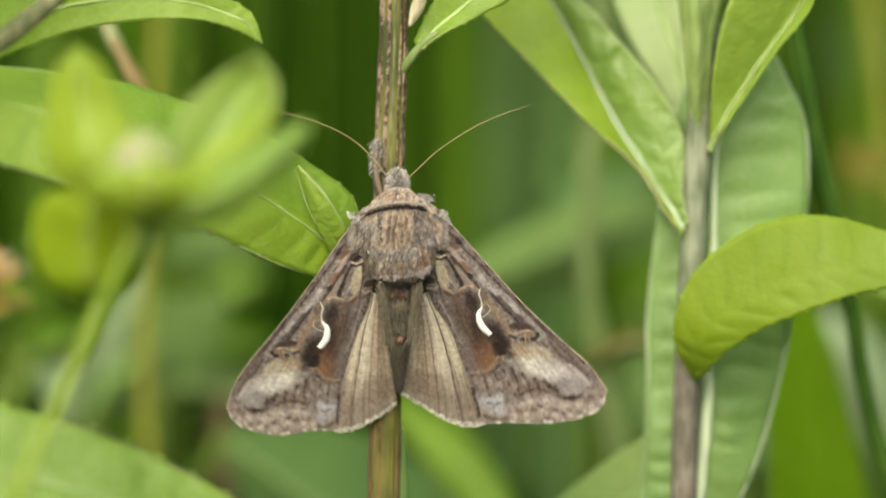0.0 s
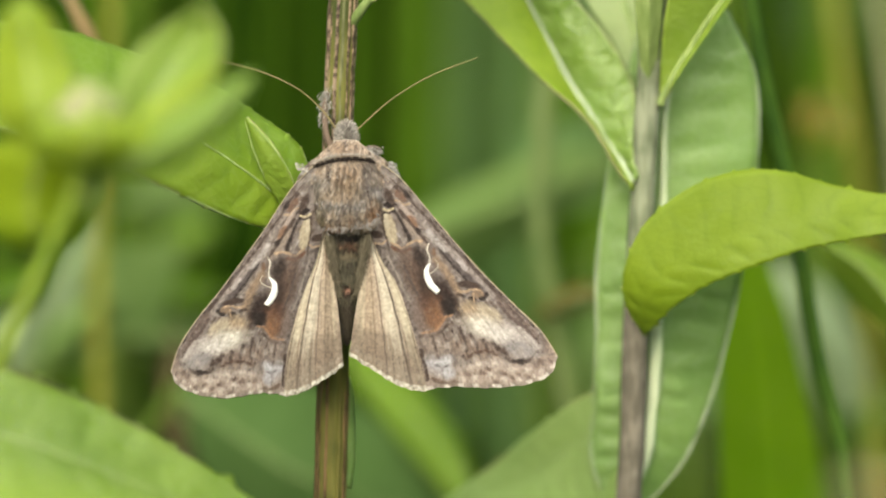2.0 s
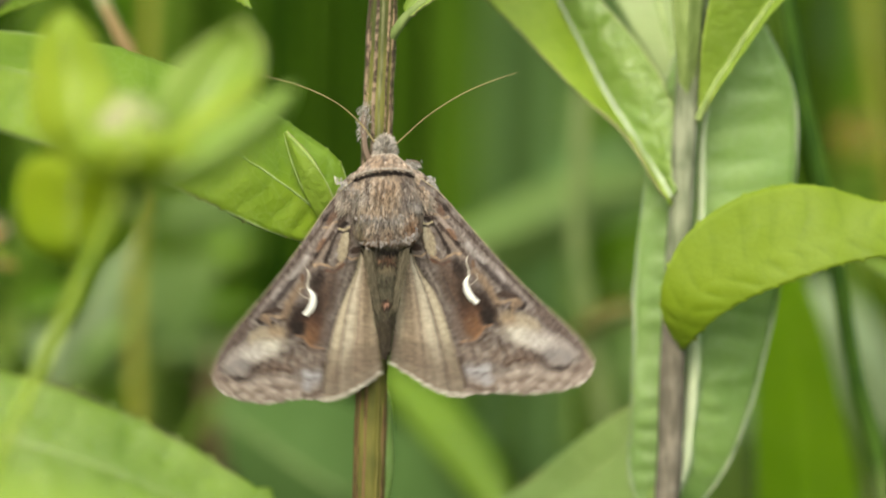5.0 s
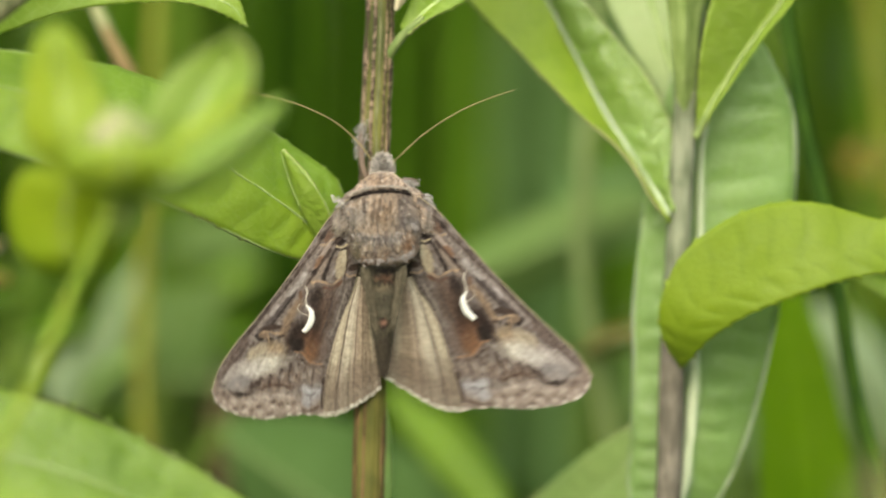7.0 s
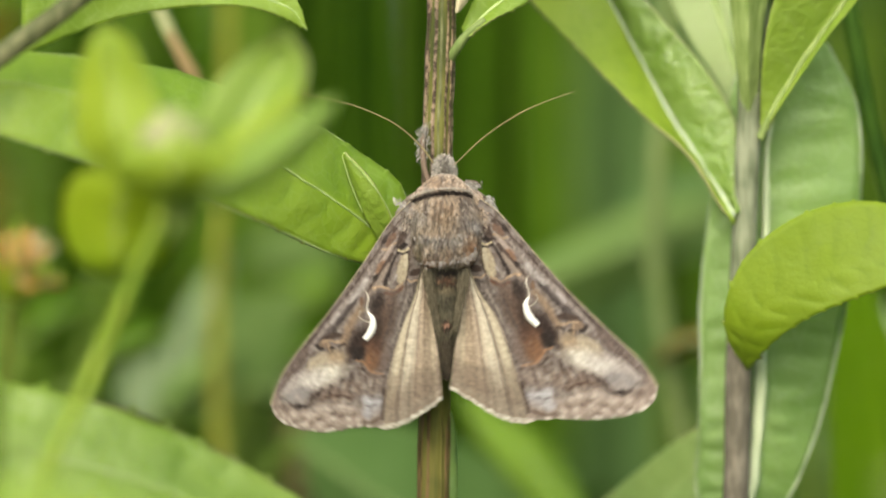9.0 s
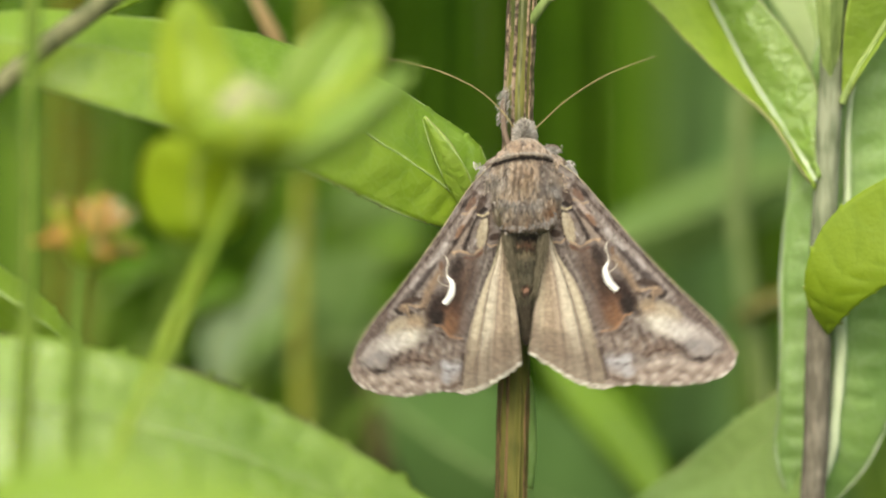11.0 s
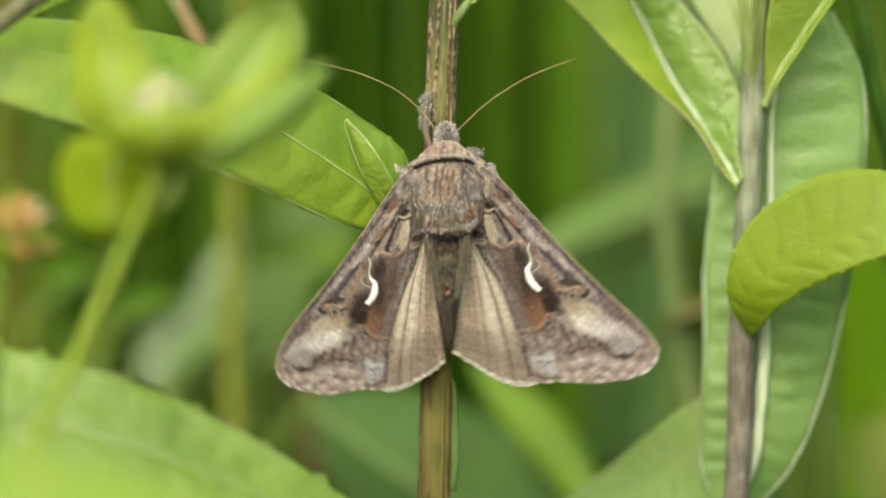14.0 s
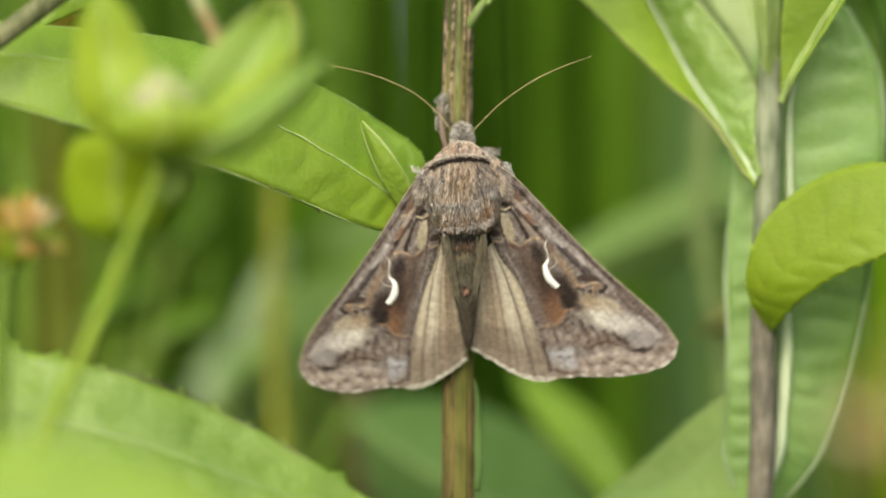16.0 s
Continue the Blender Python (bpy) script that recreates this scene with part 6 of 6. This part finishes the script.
    abdomen = body_part("abdomen", (-4.25, -0.40, -3.10), (1.6, 1.5, 5.0), abdomen_colour, moth, 13, 40, 30, 0.75, "greenish brown ringed abdomen")

    def abdomen_place(rng):
        t, a = rng.uniform(0.05, 0.92), rng.uniform(-1.6, 1.6)
        tilt = Matrix.Rotation(radians(13), 3, "X")
        w = math.sin(math.pi * (0.12 + 0.88 * t)) * (1 - 0.75 * (1 - math.cos(math.pi * (0.12 + 0.86 * t))) / 2)
        q = tilt @ Vector((1.6 * w * math.sin(a), -1.5 * w * math.cos(a), 5.0 * math.cos(math.pi * (0.12 + 0.86 * t))))
        return Vector((-4.25, -0.40, -3.10)) + q, Vector((0.1 * math.sin(a), 0.1, -1)), Vector((math.sin(a), -math.cos(a), 0))
    fur("abdomen_fur", 2600, abdomen_place, abdomen, abdomen_colour, 0.5, seed=4, width=0.035)

    # long olive hairs that lie from the hindwings' roots over the abdomen's flanks
    for k, (a, b, c, d) in enumerate(((672, 498, 702, 660), (742, 498, 714, 660))):
        def flank_place(rng, a=a, b=b, c=c, d=d, k=k):
            t = rng.uniform(0, 0.62)
            e = rng.normal(0, 4.5 * (1 - t))
            p, q = spot3(a + (c - a) * t + e, b + (d - b) * t, -2.1 + 1.6 * t), spot3(c, d, 0.4)
            return Vector(p), (Vector(q) - Vector(p)).normalized(), Vector((0, -1, 0))
        fur("flank_fur", 520, flank_place, moth, lambda q, r: np.array(srgb(142, 128, 104)) * r.uniform(0.5, 1.2), 0.9, "long olive-grey hairs", 40 + k, 0.024)

    # feelers
    feeler, nt, n, l, p = node_material("feeler")
    p.inputs["Base Color"].default_value = (*srgb(134, 121, 78), 1)
    p.inputs["Roughness"].default_value = 0.6
    part("antenna", tube([(-3.57, -0.60, 7.03), (-2.97, -0.80, 7.59), (-1.36, -1.20, 9.03), (1.04, -1.40, 10.58), (3.00, -1.20, 11.47), (5.05, -0.80, 12.20)], [0.05, 0.047, 0.043, 0.038, 0.032, 0.02], 90, 8, 0, 1, 0.3), feeler, moth)
    part("antenna", tube([(-5.13, -0.40, 7.15), (-5.93, -0.60, 8.27), (-7.69, -1.20, 9.83), (-10.08, -1.60, 10.98), (-11.68, -1.80, 11.46), (-14.87, -2.00, 12.17)], [0.05, 0.047, 0.043, 0.038, 0.032, 0.02], 90, 8, 0, 1, 0.3), feeler, moth)

    # legs that grip the stem
    leg, nt, n, l, p = node_material("leg_scales")
    p.inputs["Base Color"].default_value = (*srgb(96, 80, 66), 1)
    p.inputs["Roughness"].default_value = 0.8
    for pts, rad in (([(-5.46, 0.40, 5.84), (-5.78, 0.60, 6.76), (-5.91, 1.00, 7.65), (-5.92, 1.60, 8.94), (-5.72, 2.20, 9.68)], [0.22, 0.2, 0.2, 0.22, 0.12]),
                     ([(-3.09, 0.40, 5.63), (-2.57, 0.80, 5.80), (-2.01, 1.20, 5.64), (-2.74, 2.60, 4.76)], [0.16, 0.15, 0.16, 0.1]),
                     ([(-5.63, 1.00, 3.63), (-6.12, 2.00, 2.02), (-6.05, 2.60, 0.41)], [0.22, 0.2, 0.14]),
                     ([(-2.97, 1.00, 3.63), (-2.82, 2.00, 2.02), (-3.63, 2.80, 0.41)], [0.22, 0.2, 0.14])):
        part("leg", tube(pts, rad, 24, 8, 0, 1, 0.4), leg, moth)

    for a, b, way, n, spread in (((-5.99, 1.20, 7.45), (-5.80, 1.80, 9.83), (-0.3, -0.3, -0.8), 320, 0.2), ((-3.0, 0.30, 5.66), (-2.0, 0.95, 5.62), (0.6, -0.3, -0.5), 160, 0.12)):
        def foot(rng, a=Vector(a), b=Vector(b), way=Vector(way), spread=spread):
            return a.lerp(b, rng.random()) + Vector(rng.normal(0, 1, 3)) * spread, way, Vector((-0.5, -0.8, 0))
        fur("leg_fur", n, foot, moth, lambda q, r: np.array(srgb(206, 196, 180)) * r.uniform(0.35, 1.0), 0.28, "pale leg fur", 6, 0.026)
    return moth


# wing lift in degrees every half second, as the moth shivers
LIFT = [0, 6, 10, -2, 10, -1, 6, 9, 4, 9, 2, 8,
        0, -2, 0, 6, 4, -1, 7, 0, 6, 1, 8, 3,
        0, 1, 3, 6, 3, 5, 4, 0, 1]


# strength of the fast tremble at the same times
TREMBLE = [1, 4, 3, 1, 0, 2, 6, 2, 4, 3, 4, 3,
           4, 2, 2, 3, 6, 2, 3, 2, 3, 4, 3, 3,
           3, 3, 3, 3, 3, 4, 4, 2, 2]


def motions():
    """The shiver of the wings, hinged at the thorax: a slow lift and a fast tremble in the wings' own plane."""
    h = mm(HINGE) - moth.location
    lift = []
    for k in range(161):
        i, f = divmod(k, 5)
        lo, hi = LIFT[i], LIFT[min(i + 1, 32)]
        lift.append((lo, lo + (6 if lo < 6 else -6), (lo + hi) / 2 + 2, hi + (-1 if hi < 6 else 1), hi + (6 if hi < 6 else -6))[f])
    for ob, sign in WINGS:
        rows = []
        for k in range(481):
            t = k / 30
            i = min(int(t * 10 + 1e-6), 159)
            a = lift[i] + (lift[i + 1] - lift[i]) * (t * 10 - i)
            j = min(int(t * 2 + 1e-6), 31)
            shake = TREMBLE[j] + (TREMBLE[j + 1] - TREMBLE[j]) * (t * 2 - j)
            b = 0.65 * shake * math.sin(2 * math.pi * 8 * t)
            rows.append((t, Matrix.Translation(h) @ pose(0, 0, 0, -1.5 * a, sign * b, -sign * 0.6 * a) @ Matrix.Translation(-h)))
        walk(ob, rows)


host_plant()
right_plant()
upper_left_plant()
front_sprout()
low_front_leaf()
backdrop_plants()
ground()
far_meadow()
moth = build_moth()
motions()
